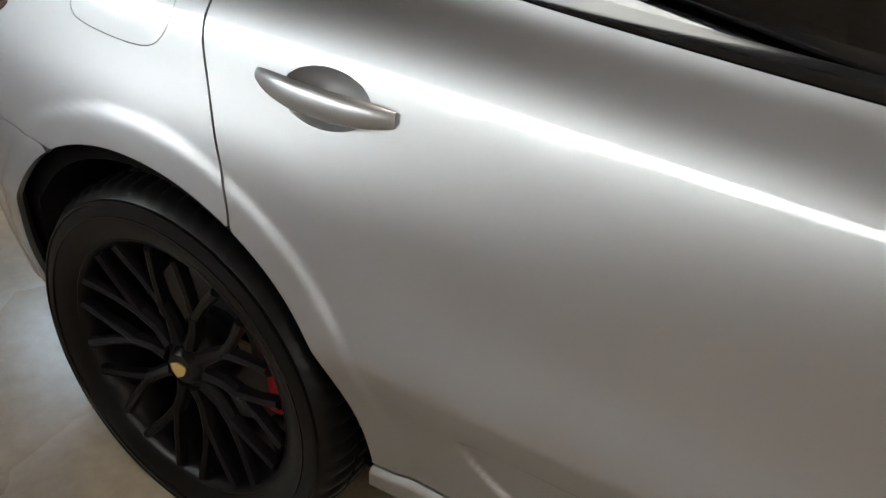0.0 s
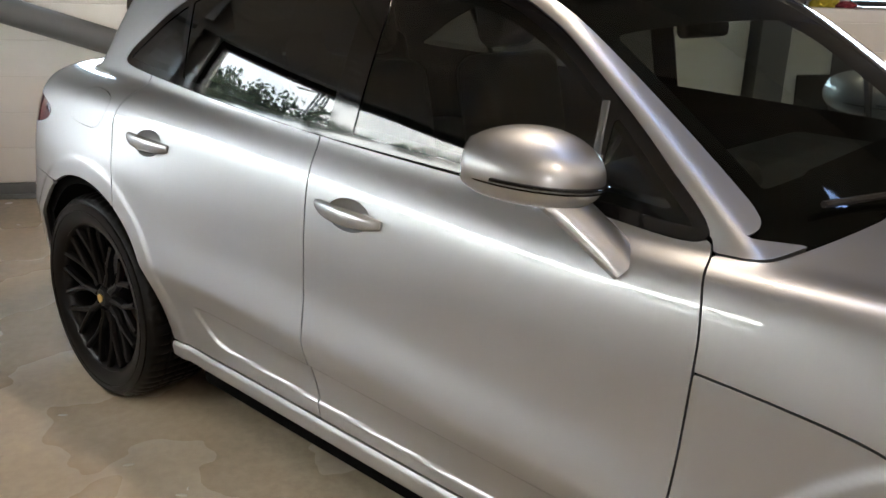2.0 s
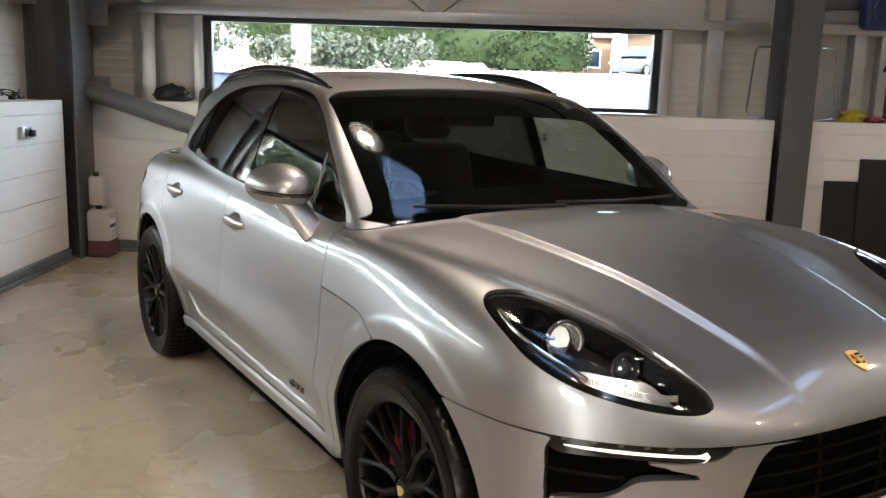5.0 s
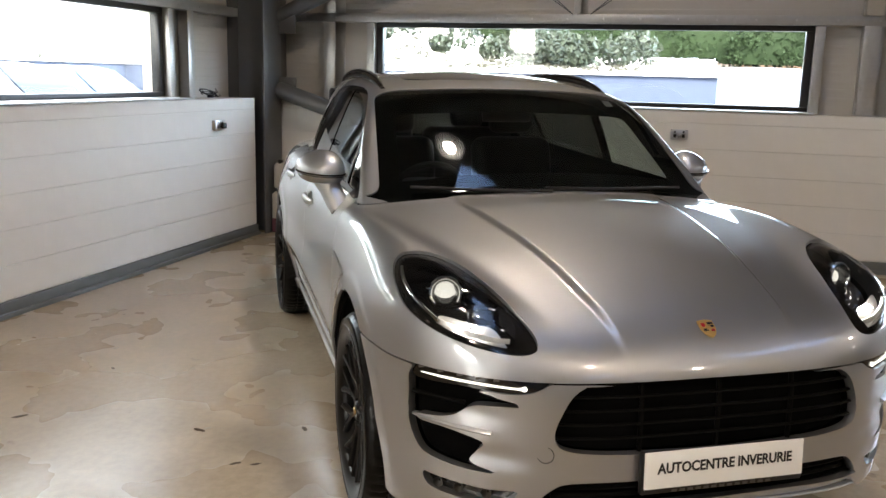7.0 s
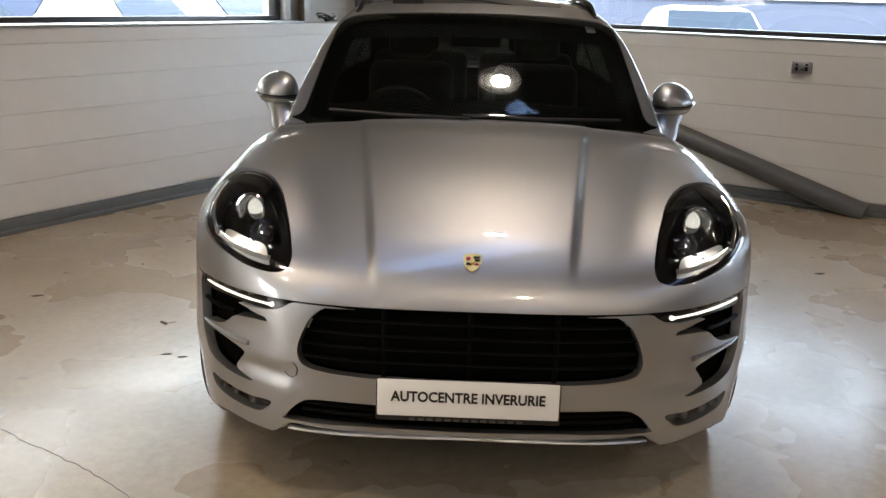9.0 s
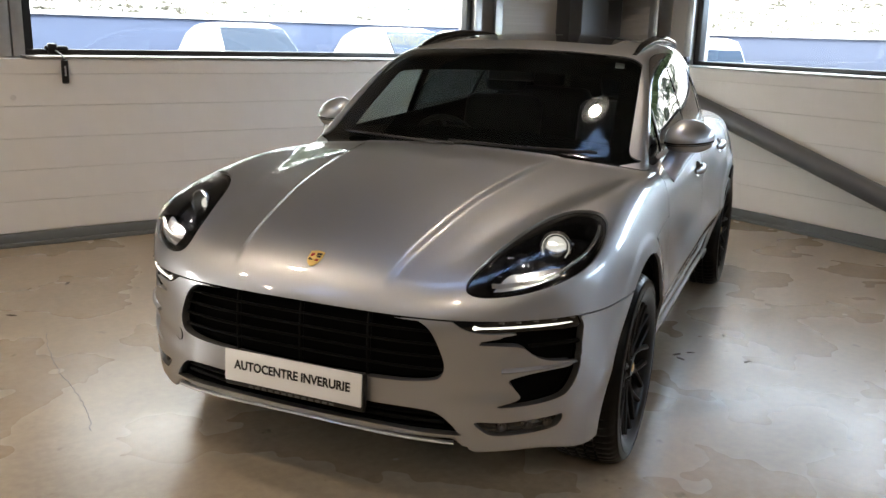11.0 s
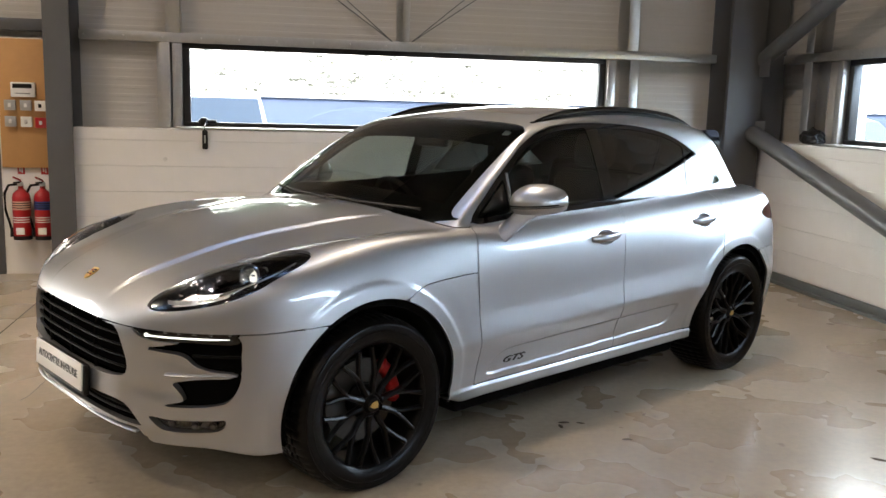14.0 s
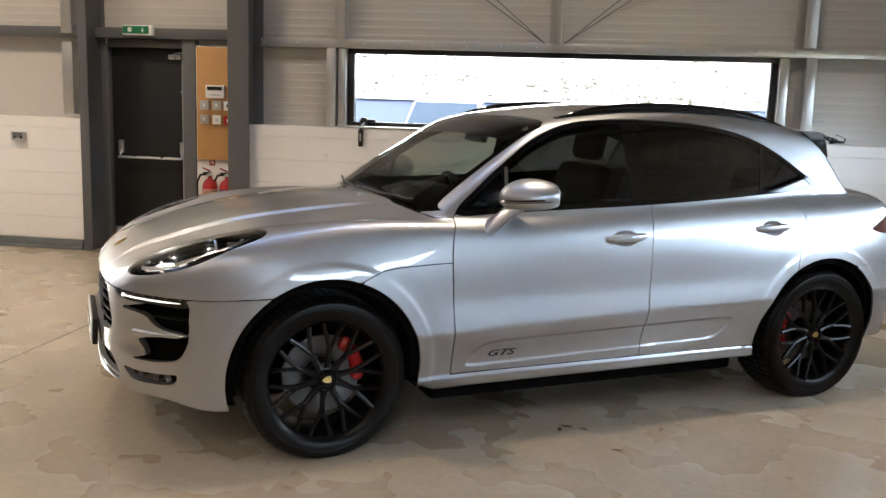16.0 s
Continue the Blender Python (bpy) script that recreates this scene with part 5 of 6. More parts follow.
board = part("wall_board", box(6.885, 7.325, .02, .05, .955, 2.065, .003), PLY, None, "varnished plywood switch board on the wall")
tagged(board, "", "board")
structure("wall_panel_board", box(6.88, 7.343, SHIFT + .002, .02, 0, 2.08, 0), WALL_PAINT, "white painted wall behind the extinguishers")
panel = thing("alarm_panel", "white alarm panel box with a dark display", "panel", pose(7.12, .05, 1.632))
part("case", box(-.098, .098, 0, .04, -.063, .063, .006), WHITE_PLASTIC, panel)
part("display", box(-.075, .08, .0405, .042, .012, .05, .001), SATIN_BLACK, panel)
part("display", box(-.06, .06, .0405, .042, -.035, -.030, .0005), DARK_PLASTIC, panel)


def switch_box(x, z, mat, inset, label):
    b = thing("switch_box", label, "switch", pose(x, .05, z), "switches on the board")
    part("back_box", box(-.042, .042, 0, .032, -.042, .042, .004), mat, b)
    part("front_plate", box(-.045, .045, .0322, .038, -.045, .045, .003), mat, b)
    part("rocker", box(-.012, .012, .0382, .044, -.016, .016, .002), inset, b)
    return b


switch_box(7.232, 1.498, GALV, WHITE_PLASTIC, "metal clad light switch")
switch_box(7.103, 1.498, GALV, WHITE_PLASTIC, "metal clad double switch")
switch_box(6.985, 1.496, WHITE_PLASTIC, SATIN_BLACK, "white plastic switch with a dark key slot")
switch_box(7.232, 1.358, GALV, WHITE_PLASTIC, "metal clad light switch")
switch_box(7.103, 1.357, WHITE_PLASTIC, BRIGHT_METAL, "white plastic round dial switch")
switch_box(6.985, 1.35, RED, WHITE_PLASTIC, "red fire alarm call point")


BAND_BLUE = material("blue label band", (.02, .05, .22), .4)
BAND_PINK = material("pale label print", (.62, .36, .28), .4)


def extinguisher(x, label, band):
    e = thing("fire_extinguisher", label, "extinguisher", pose(x, .12, .335), "fire extinguishers")
    part("cylinder", lathe([(0, 0), (.066, .0), (.074, .012), (.075, .02), (.075, .36), (.066, .40), (.035, .43), (.022, .44), (.022, .47), (0, .47)], None, 32), RED, e)
    part("foot_ring", lathe([(.072, -.006), (.077, -.004), (.077, .03), (.074, .03)], None, 32), SATIN_BLACK, e)
    part("label_band", lathe([(.0755, .26), (.0758, .261), (.0758, .335), (.0755, .336)], None, 32), band, e, "printed colour band")
    part("test_label", box(-.035, .035, .0735, .0768, .045, .105, .001), WHITE_PLASTIC, e, "white paper test label")
    for k, z in enumerate((.275, .295, .315, .15, .17, .19)):
        part("print_bar", lathe([(.0757, z), (.0762, z + .001), (.0762, z + .007), (.0757, z + .008)], None, 32), DARK_PLASTIC if k < 3 else WHITE_PLASTIC, e)
    part("valve", box(-.02, .02, -.02, .03, .465, .50, .005), BRIGHT_METAL, e)
    part("lever", sweep([(0, -.02, .50), (0, .02, .52), (.03, .10, .55)], .008, 8), RED, e)
    part("lever", sweep([(0, -.02, .49), (0, .03, .50), (.03, .09, .50)], .008, 8), SATIN_BLACK, e)
    part("hose", sweep([(.03, 0, .48), (.10, .0, .47), (.135, 0, .40), (.13, .01, .25), (.10, .02, .15), (.085, .02, .08)], .011, 10), RUBBER, e)
    part("nozzle", sweep([(.085, .02, .10), (.082, .02, .02)], [.012, .017], 10), SATIN_BLACK, e)
    part("bracket", box(-.03, .03, -.12, -.07, .28, .34, .004), GALV, e)


extinguisher(7.165, "red fire extinguisher with a black hose and pale label", BAND_PINK)
extinguisher(6.985, "red fire extinguisher with a blue band and pale label", BAND_BLUE)
for x in (7.18, 6.985):
    sg = thing("wall_sign", "small red and white fire equipment sign", "sign", pose(x, .02, .93), "extinguisher signs")
    part("plate", box(-.03, .03, 0, .003, -.035, .035, .001), RED, sg)
    part("symbol", box(-.014, -.002, .0032, .004, -.02, .02, .0003), WHITE_PLASTIC, sg)
    part("symbol", box(.004, .018, .0032, .004, -.012, .022, .0003), WHITE_PLASTIC, sg)

GREEN = material("green sign plastic", (.01, .16, .07), .35)
ex = thing("exit_sign", "green and white emergency exit sign over the door", "sign", pose(7.90, .12, 2.16))
part("housing", box(-.155, .155, -.05, .02, 0, .095, .006), WHITE_PLASTIC, ex)
part("green_field", box(-.125, .150, .0202, .0225, .012, .086, .001), GREEN, ex)
part("symbol", box(.055, .095, .0226, .0235, .03, .07, .0004), WHITE_PLASTIC, ex)
part("symbol", sweep([(-.06, .0232, .07), (-.06, .0232, .035)], .005, 6), WHITE_PLASTIC, ex)
part("symbol", prism([(-.018, 0), (.018, 0), (0, -.022)], .001, None, Matrix.Translation((-.06, .024, .046)) @ pose(0, 0, 0, 90, 0, 0)), WHITE_PLASTIC, ex)


def socket(m, label):
    so = thing("wall_socket", label, "socket", m)
    part("back_box", box(-.074, .074, 0, .034, -.044, .044, .004), GALV, so)
    part("front_plate", box(-.075, .075, .0342, .038, -.045, .045, .002), BRIGHT_METAL, so)
    for x in (-.037, .037):
        part("outlet", box(x - .012, x + .012, .0382, .0395, -.026, .006, .001), SATIN_BLACK, so)
        part("rocker", box(x - .008, x + .008, .0382, .042, .016, .032, .001), SATIN_BLACK, so)
    return so


sa = socket(pose(1.40, DADO + .002, 1.10), "metal clad socket with a black plug on the dado")
part("plug", box(-.055, -.005, .0396, .075, -.03, .02, .006), SATIN_BLACK, sa, "black plug")
socket(pose(DADO + .002, 4.22, 1.12, 0, 0, -90), "metal clad double socket on the dado")
socket(pose(9.13, DADO + .002, 1.13), "metal clad double socket on the dado")

# key fob hanging from the window handle
fob = thing("window_handle", "black window handle with a strap hanging over the sill", "handle", pose(5.60, .0, 1.40))
part("lever", box(-.10, .06, .0, .045, -.022, .012, .010), SATIN_BLACK, fob)
part("lever", box(-.02, .04, .0, .07, -.045, .03, .012), SATIN_BLACK, fob)
part("strap", sweep([(-.005, .06, -.02), (-.01, .24, -.045), (-.012, .285, -.075)], .007, 8), SATIN_BLACK, fob)
part("strap_pad", box(-.040, .008, .265, .295, -.245, -.075, .014, None, None, 3), SATIN_BLACK, fob, "black rubber strap")
part("buckle", box(-.022, -.01, .296, .299, -.19, -.12, .001), BRIGHT_METAL, fob)
mark = structure("trim_filler", lathe([(0, .002), (.016, .002), (.02, 0)], pose(5.93, DADO, 1.06, -90), 20), MORTAR, "grey filler mark on the dado")


def tangle(name, label, m, n, size, mat, radius):
    """A loose coil of cable."""
    rnd = random.Random(7 + n)
    t = thing(name, label, "cable", m)
    for k in range(n):
        ph, w, h = rnd.uniform(0, 6), rnd.uniform(.5, 1), rnd.uniform(.2, 1)
        pts = [(size * w * math.cos(a + ph), .045 * math.sin(2 * a + ph), .012 + .045 * h * (1 + math.sin(a * 1.5 + ph))) for a in np.linspace(0, 5.6, 20)]
        part("strand", sweep(pts, radius, 6), mat, t)
    part("plug", box(-.02, .03, -.02, .02, .002, .03, .006), SATIN_BLACK, t)
    return t


tangle("loose_cable", "tangle of thin black cable on the sill", pose(1.30, .14, 1.335), 5, .13, SATIN_BLACK, .004)
bag = thing("cable_bag", "black crumpled bag of cables on the sill", "bag", pose(.13, .98, 1.335))
bm = bmesh.new()
bmesh.ops.create_icosphere(bm, subdivisions=4, radius=1)
for v in bm.verts:
    q = v.co * (1 + .22 * noise.noise(v.co * 2.3) + .08 * noise.noise(v.co * 7))
    v.co = Vector((q.x * .075, q.y * .16, max(q.z, -.6) * .085 + .051))
part("sack", bm, SATIN_BLACK, bag)
part("loop", sweep([(0, -.05 + .1 * t, .10 + .05 * math.sin(math.pi * t)) for t in np.linspace(0, 1, 9)], .007, 8), SATIN_BLACK, bag)

# black rubber mats leaning on the dado
for y0, y1, h, x in ((6.74, 7.10, .82, .32), (7.03, 7.36, 1.02, .345), (7.30, 7.66, .83, .325)):
    mat_ = thing("rubber_mat", "black rubber mat leaning upright against the dado", "mat", pose(x, (y0 + y1) / 2, 0, 0, -4, 0), "leaning mats")
    part("sheet", box(-.012, .012, -(y1 - y0) / 2, (y1 - y0) / 2, .004, h, .006), material("black rubber mat", (.010, .010, .011), .8, grain=.2, bump=.3) if "black rubber mat" not in bpy.data.materials else bpy.data.materials["black rubber mat"], mat_)
    part("edge_roll", sweep([(.013, -(y1 - y0) / 2 + .03, h - .02), (.013, (y1 - y0) / 2 - .03, h - .02)], .006, 8), SATIN_BLACK, mat_)

# plastic container and the folding frames on the west wall
CLOUDY = material("cloudy white plastic", (.50, .485, .44), .45, grain=.05, stain=.08, stain_scale=6)
WINE = material("dark red liquid", (.15, .055, .075), .35, grain=.08, stain=.1, stain_scale=8)


def jug(m, w, d, h, fill, label):
    """A jerrycan: shouldered body, liquid showing through its foot, cap and moulded handle."""
    can = thing("plastic_container", label, "jug", m, "jugs by the corner column")
    cut = fill * h
    part("jug_body", box(-w / 2, w / 2, -d / 2, d / 2, cut, h * .93, .024, None, None, 4), CLOUDY, can)
    if fill:
        part("liquid_level", box(-w / 2 - .0008, w / 2 + .0008, -d / 2 - .0008, d / 2 + .0008, .002, cut + .028, .02, None, None, 4), WINE, can, "dark red liquid")
    part("shoulder", box(-w * .42, w * .42, -d * .38, d * .38, h * .90, h * .965, .012, None, None, 3), CLOUDY, can)
    part("cap", lathe([(0, h + .022), (.022, h + .022), (.025, h + .016), (.025, h * .955), (.030, h * .95)], pose(w * .27, 0, 0), 24), SATIN_BLACK, can, "black screw cap")
    part("handle", sweep([(w * .10, 0, h * .95), (w * .06, 0, h + .012), (-w * .30, 0, h + .012), (-w * .38, 0, h * .94)], .011, 8), CLOUDY, can)
    return can


low_jug = jug(pose(.475, .455, 0), .225, .19, .43, .30, "translucent white jug of dark red liquid with a paper label")
paper = part("paper_label", box(-.04, .085, .0952, .0962, .15, .33, .0004), WHITE_PLASTIC, low_jug, "white paper label with a dark band")
part("label_band", box(-.036, .081, .0964, .0970, .255, .285, .0003), material("label blue", (.03, .03, .09), .6), paper)
for k in range(4):
    part("small_print", box(-.03, .07 - .012 * (k % 2), .0964, .0970, .17 + .018 * k, .175 + .018 * k, .0003), DISC_METAL, paper)
jug(pose(.50, .44, .447, 0, 0, 6), .17, .12, .26, 0, "empty cloudy white jug standing on a larger jug")
for y in (6.12, 6.72):
    fr = thing("wall_frame", "bright metal loop frame standing on the dado ledge", "frame", pose(.16, y, 1.335))
    d = 1 if y < 6.4 else -1
    part("loop", sweep([(0, .09 * d, .0), (0, -.07 * d, .02), (0, -.09 * d, .08), (0, -.055 * d, .58), (0, -.03 * d, .62), (0, .09 * d, .62)], .010, 10), CHROME, fr)
YELLOW = material("yellow cloth", (.36, .29, .02), .9, grain=.15, bump=.4)
RED_CLOTH = material("red cloth", (.20, .012, .022), .9, grain=.15, bump=.4)
for nm, y, mt, sx, h, lab in (("duster", 6.98, YELLOW, .10, .075, "crumpled yellow cleaning cloth on the ledge"), ("duster", 7.18, RED_CLOTH, .08, .035, "crumpled red cleaning cloth on the ledge")):
    bm = bmesh.new()
    bmesh.ops.create_icosphere(bm, subdivisions=4, radius=1)
    for v in bm.verts:
        q = v.co * (1 + .35 * noise.noise(v.co * 2.1 + Vector((y, 0, 0))) + .12 * noise.noise(v.co * 8))
        v.co = Vector((q.x * .09, q.y * sx, max(q.z, -.45) * h + .45 * h))
    ob = mesh_object(nm, bm, mt, None, lab)
    ob.location = (.13, y, 1.332)
    tagged(ob, "", "cloth", "cleaning cloths")
BLUE = material("blue reel plastic", (.010, .018, .09), .35)
reel = thing("hose_reel", "dark blue hose reel with a hanging black lead", "reel", pose(.16, 7.12, 2.27))
part("drum", box(-.08, .08, -.17, .17, -.15, .17, .05, None, None, 4), BLUE, reel)
part("side_cover", lathe([(0, .0), (.10, .0), (.115, -.012), (.12, -.03)], pose(.10, 0, .01, 0, 90, 0), 28), BLUE, reel)
part("bracket", box(-.17, -.06, -.05, .05, -.03, .22, .005), STEEL, reel)
part("hose", sweep([(0, .17, -.02), (.0, .19, -.2), (0, .13, -.35), (0, .08, -.50)], .010, 8), RUBBER, reel)

# blocks of the dado walls, with fine joints
block_meshes = {}


def block_mesh(l, h):
    k = (round(l, 3), round(h, 3))
    if k not in block_meshes:
        b = box(0, l, -.03, 0, 0, h, 0)
        bmesh.ops.bevel(b, geom=[e for e in b.edges if abs(e.verts[0].co.x - e.verts[1].co.x) > .5 * l], offset=.0022, segments=1, affect="EDGES")
        me = bpy.data.meshes.new("block")
        b.to_mesh(me)
        b.free()
        me.materials.append(WALL_PAINT)
        block_meshes[k] = me
    return block_meshes[k]


rnd = random.Random(3)
for name, axis, a0, a1 in RUNS:
    for row, (z0, z1) in enumerate(zip(COURSES, COURSES[1:])):
        a = a0
        first = .225 if row % 2 else .45
        while a < a1 - .02:
            l = min(first if a == a0 else .45, a1 - a)
            ob = new("block", block_mesh(l - .0002, z1 - z0 - .0045))
            ob.parent = dados[name]
            proud = rnd.uniform(-.0003, .0003)
            if axis == "x":
                ob.matrix_local = pose(a, DADO + proud, z0 + .002)
            else:
                ob.matrix_local = pose(DADO + proud, a + l - .0002, z0 + .002, 0, 0, -90)
            a += l

# saw cut and crack in the floor, litter and stains of its own shape
structure("floor_joint", box(6.79, 6.797, .3, HALL_Y, -.002, .0008, 0), VOID, "thin saw cut joint in the concrete")
rnd = random.Random(21)
crack = [(6.20 + .04 * math.sin(t * 5) + .13 * t * t + rnd.uniform(-.006, .006), 2.3 + 1.3 * t, .0006) for t in np.linspace(0, 1, 40)]
structure("floor_crack", sweep(crack, .0014, 5), SKIRT, "hairline crack in the concrete floor")
LITTER = material("dry leaf litter", (.05, .035, .02), .8, grain=.3)
PALE = material("pale grit", (.40, .385, .35), .8)
for x, y, dark in ((5.17, 2.377, 1), (5.14, 2.40, 0), (3.726, 1.89, 0), (3.351, 1.655, 0), (3.90, 2.07, 0), (3.93, 2.05, 0), (5.31, 1.53, 1), (5.40, 2.78, 1), (5.42, 2.70, 1), (2.19, 4.88, 1), (1.74, 4.965, 1), (3.525, 4.231, 1), (3.288, 4.492, 1), (3.557, 4.282, 1), (3.057, 4.162, 1), (5.0, 2.81, 1), (4.6, 1.5, 1), (3.44, 4.25, 1), (4.4, 5.9, 1), (3.1, 5.6, 1), (4.9, 6.1, 0), (6.3, 1.9, 1), (5.9, 1.4, 1), (4.3, 1.3, 0)):
    sz = rnd.uniform(.010, .028) * (1 if dark else .55)
    bm = bmesh.new()
    bmesh.ops.create_icosphere(bm, subdivisions=2, radius=1)
    for v in bm.verts:
        q = v.co * (1 + .4 * noise.noise(v.co * 1.7 + Vector((x * 9, y * 7, 0))))
        v.co = Vector((q.x * sz * 1.4, q.y * sz * .5, max(q.z, -.3) * .003 + .0012))
    lit = mesh_object("litter", bm, LITTER if dark else PALE, None, "dry brown leaf fragment lying on the floor" if dark else "small pale flake of grit on the floor")
    lit.matrix_world = pose(x, y, 0, 0, 0, rnd.uniform(0, 360))
    tagged(lit, "", "litter", "litter on the floor")

# ---- outside ----
GRAVEL = material("pale gravel", (.45, .425, .385), .9, grain=.18, scale=30, stain=.4, stain_scale=1.6, bump=.6, bump_scale=30)
TARMAC = material("grey paving", (.10, .10, .105), .85, grain=.12, scale=30, stain=.12, stain_scale=.4)
BLUEWALL = material("blue grey render", (.035, .048, .085), .8, grain=.06, scale=12, stain=.10, stain_scale=.5)
LEAF = material("hedge leaves", (.013, .024, .008), .7, spread=.0, grain=.9, scale=9)
ROOF_TILE = material("brown roof tiles", (.05, .03, .025), .8, grain=.2)
RENDER = material("house render", (.11, .07, .045), .8, grain=.08)


def land(x, y):
    """Height of the ground outside."""
    h = 0.
    if y < -9.0 and x > -10.5:
        h = 1.62 + .30 * min(-9.0 - y, 12)
    if x < -10.0:
        t = min(max((-2.2 - y) / 5, 0), 1)
        bank = 1.60 + min(-10 - x, 12) * (.075 + .2 * t)
        ramp = min(max((-8.0 - x) / 13, 0), 1) * 2.3
        h = bank if y < 4.6 else ramp
        if y < -9:
            h = max(h, 1.62 + .30 * min(-9.0 - y, 12))
    elif y >= 4.6 and x < -8:
        h = (-8.0 - x) / 13 * 2.3
    return h - .06


def graded(lo, hi, marks, fine):
    out = {lo, hi}
    for m in marks:
        out |= {m - .03, m + .03}
    v = lo
    while v < hi:
        out.add(round(v, 3))
        v += fine if -30 < v < 14 else 12
    return sorted(out)


gx, gy = graded(-140, 140, (-10.0, -10.5), 1.0), graded(-140, 140, (-9.0, 4.6), 1.0)
bm = bmesh.new()
vs = [[bm.verts.new((x, y, land(x, y) + .05 * noise.noise(Vector((x * .6, y * .6, 0))) * (land(x, y) > .2) - (.14 if -.3 < x < HALL_X and -.3 < y < HALL_Y else 0))) for y in gy] for x in gx]
for i in range(len(gx) - 1):
    for j in range(len(gy) - 1):
        bm.faces.new((vs[i][j], vs[i + 1][j], vs[i + 1][j + 1], vs[i][j + 1]))
ground = structure("ground", bm, TARMAC, "grey paving with pale gravel banks outside")
ground.data.materials.append(GRAVEL)
for f in ground.data.polygons:
    c = f.center
    if c.z > .6 and (c.y < 4.6 or c.x < -10) and not (c.x < -10 and c.y > 4.6):
        f.material_index = 1
structure("retaining_wall_south", box(-10.0, 40, -9.15, -8.9, -.1, 1.68, .02), BLUEWALL, "blue grey rendered retaining wall")
structure("retaining_wall_west", box(-10.15, -9.9, -9.15, 4.6, -.1, 1.68, .02), BLUEWALL, "blue grey rendered retaining wall")
structure("coping_south", box(-10.2, 40, -9.2, -8.84, 1.68, 1.75, .01), material("pale coping stone", (.55, .55, .54), .8, grain=.1), "pale coping stones")
structure("coping_west", box(-10.2, -9.84, -9.2, 4.65, 1.68, 1.75, .01), bpy.data.materials["pale coping stone"], "pale coping stones")


LEAF.node_tree.nodes["Principled BSDF"].inputs["Specular IOR Level"].default_value = .15


def foliage(name, label, centres, leaf, seed, mat):
    """Many small leaves round the given blobs (x, y, z, rx, ry, rz, count)."""
    rg = np.random.default_rng(seed)
    verts, faces = [], []
    for x, y, z, rx, ry, rz, n in centres:
        p = rg.normal(size=(n, 3))
        p /= np.linalg.norm(p, axis=1, keepdims=True)
        p *= (.55 + .5 * rg.random((n, 1)))
        c = p * (rx, ry, rz) + (x, y, z)
        for q in c:
            a, b2 = rg.normal(size=3), rg.normal(size=3)
            a /= np.linalg.norm(a)
            b2 -= a * (a @ b2)
            b2 /= np.linalg.norm(b2)
            s = leaf * (.6 + .8 * rg.random())
            k = len(verts)
            verts += [tuple(q - a * s), tuple(q + b2 * s * .45), tuple(q + a * s), tuple(q - b2 * s * .45)]
            faces.append((k, k + 1, k + 2, k + 3))
    me = bpy.data.meshes.new(name)
    me.from_pydata(verts, [], faces)
    me.materials.append(mat)
    ob = new(name, me)
    return tagged(ob, label, "foliage", "", "stuff")


rg = random.Random(5)
hedge = []
y = -14.0
while y < 8.2:
    for k in range(3):
        hedge.append((-24.5 + rg.uniform(-.2, .2), y, land(-24.5, y) + .30 + .50 * k, .78, .55, .42, 330))
    y += .6
core = bmesh.new()
rows_ = []
for k in range(80):
    y = -14.2 + 22.5 * k / 79
    base = land(-24.5, y)
    ring = []
    for dx, dz in ((.62, 0), (.66, .5), (.68, 1.0), (.62, 1.45), (.40, 1.75), (-.40, 1.75), (-.62, 1.4), (-.66, 0)):
        w = .12 * noise.noise(Vector((y * 1.1, dx * 3, dz * 2)))
        ring.append(core.verts.new((-24.5 + .8 * dx * (1 + w), y, base + .84 * dz * (1 + .5 * w))))
    rows_.append(ring)
for p, q in zip(rows_, rows_[1:]):
    for k in range(7):
        core.faces.new((p[k], q[k], q[k + 1], p[k + 1]))
bmesh.ops.recalc_face_normals(core, faces=core.faces)
foliage_core = mesh_object("hedge_body", core, LEAF)
tagged(foliage_core, "dense inner growth of the clipped green hedge", "hedge", "", "stuff")
foliage("hedge", "clipped green hedge along the road", hedge, .09, 11, LEAF)
shrubs = [(-13.5 - rg.uniform(0, 6), rg.uniform(-6, 2.6), 0, rg.uniform(.3, .65)) for _ in range(26)]
foliage("shrubs", "low green shrubs on the gravel bank", [(x, y, land(x, y) + r * .7, r, r, r * .8, 230) for x, y, _, r in shrubs], .10, 12, material("shrub leaves", (.014, .023, .010), .6, grain=.4, scale=3))
patch = []
for _ in range(700):
    if rg.random() < .55:
        x, y = rg.uniform(-8, 14), -9.4 - 8 * rg.random() ** 1.5
    else:
        x, y = -10.5 - 7 * rg.random(), rg.uniform(-9, 3)
    patch.append((x, y, land(x, y) + .03, rg.uniform(.10, .35), rg.uniform(.08, .2), .035, 22))
foliage("weeds", "dark low weeds scattered over the gravel", patch, .05, 13, material("dry weeds", (.05, .048, .035), .8, grain=.3))
skyline = []
for _ in range(150):
    x = rg.uniform(-26, 40)
    r = rg.uniform(.7, 1.7)
    skyline.append((x, -31 - rg.uniform(0, 6), 9.0 + r * .6, r, r, r * rg.uniform(.8, 1.5), 190))
for _ in range(170):
    skyline.append((rg.uniform(-26, 40), -31 - rg.uniform(0, 3), rg.uniform(5.2, 8.6), 1.5, 1.0, 1.4, 150))
foliage("far_trees", "dark line of trees above the bank", skyline, .26, 14, material("far tree leaves", (.035, .05, .025), .8, grain=.3, scale=1))
tower = thing("pylon", "grey steel lattice pylon behind the trees", "pylon", pose(-22, -60, 4))
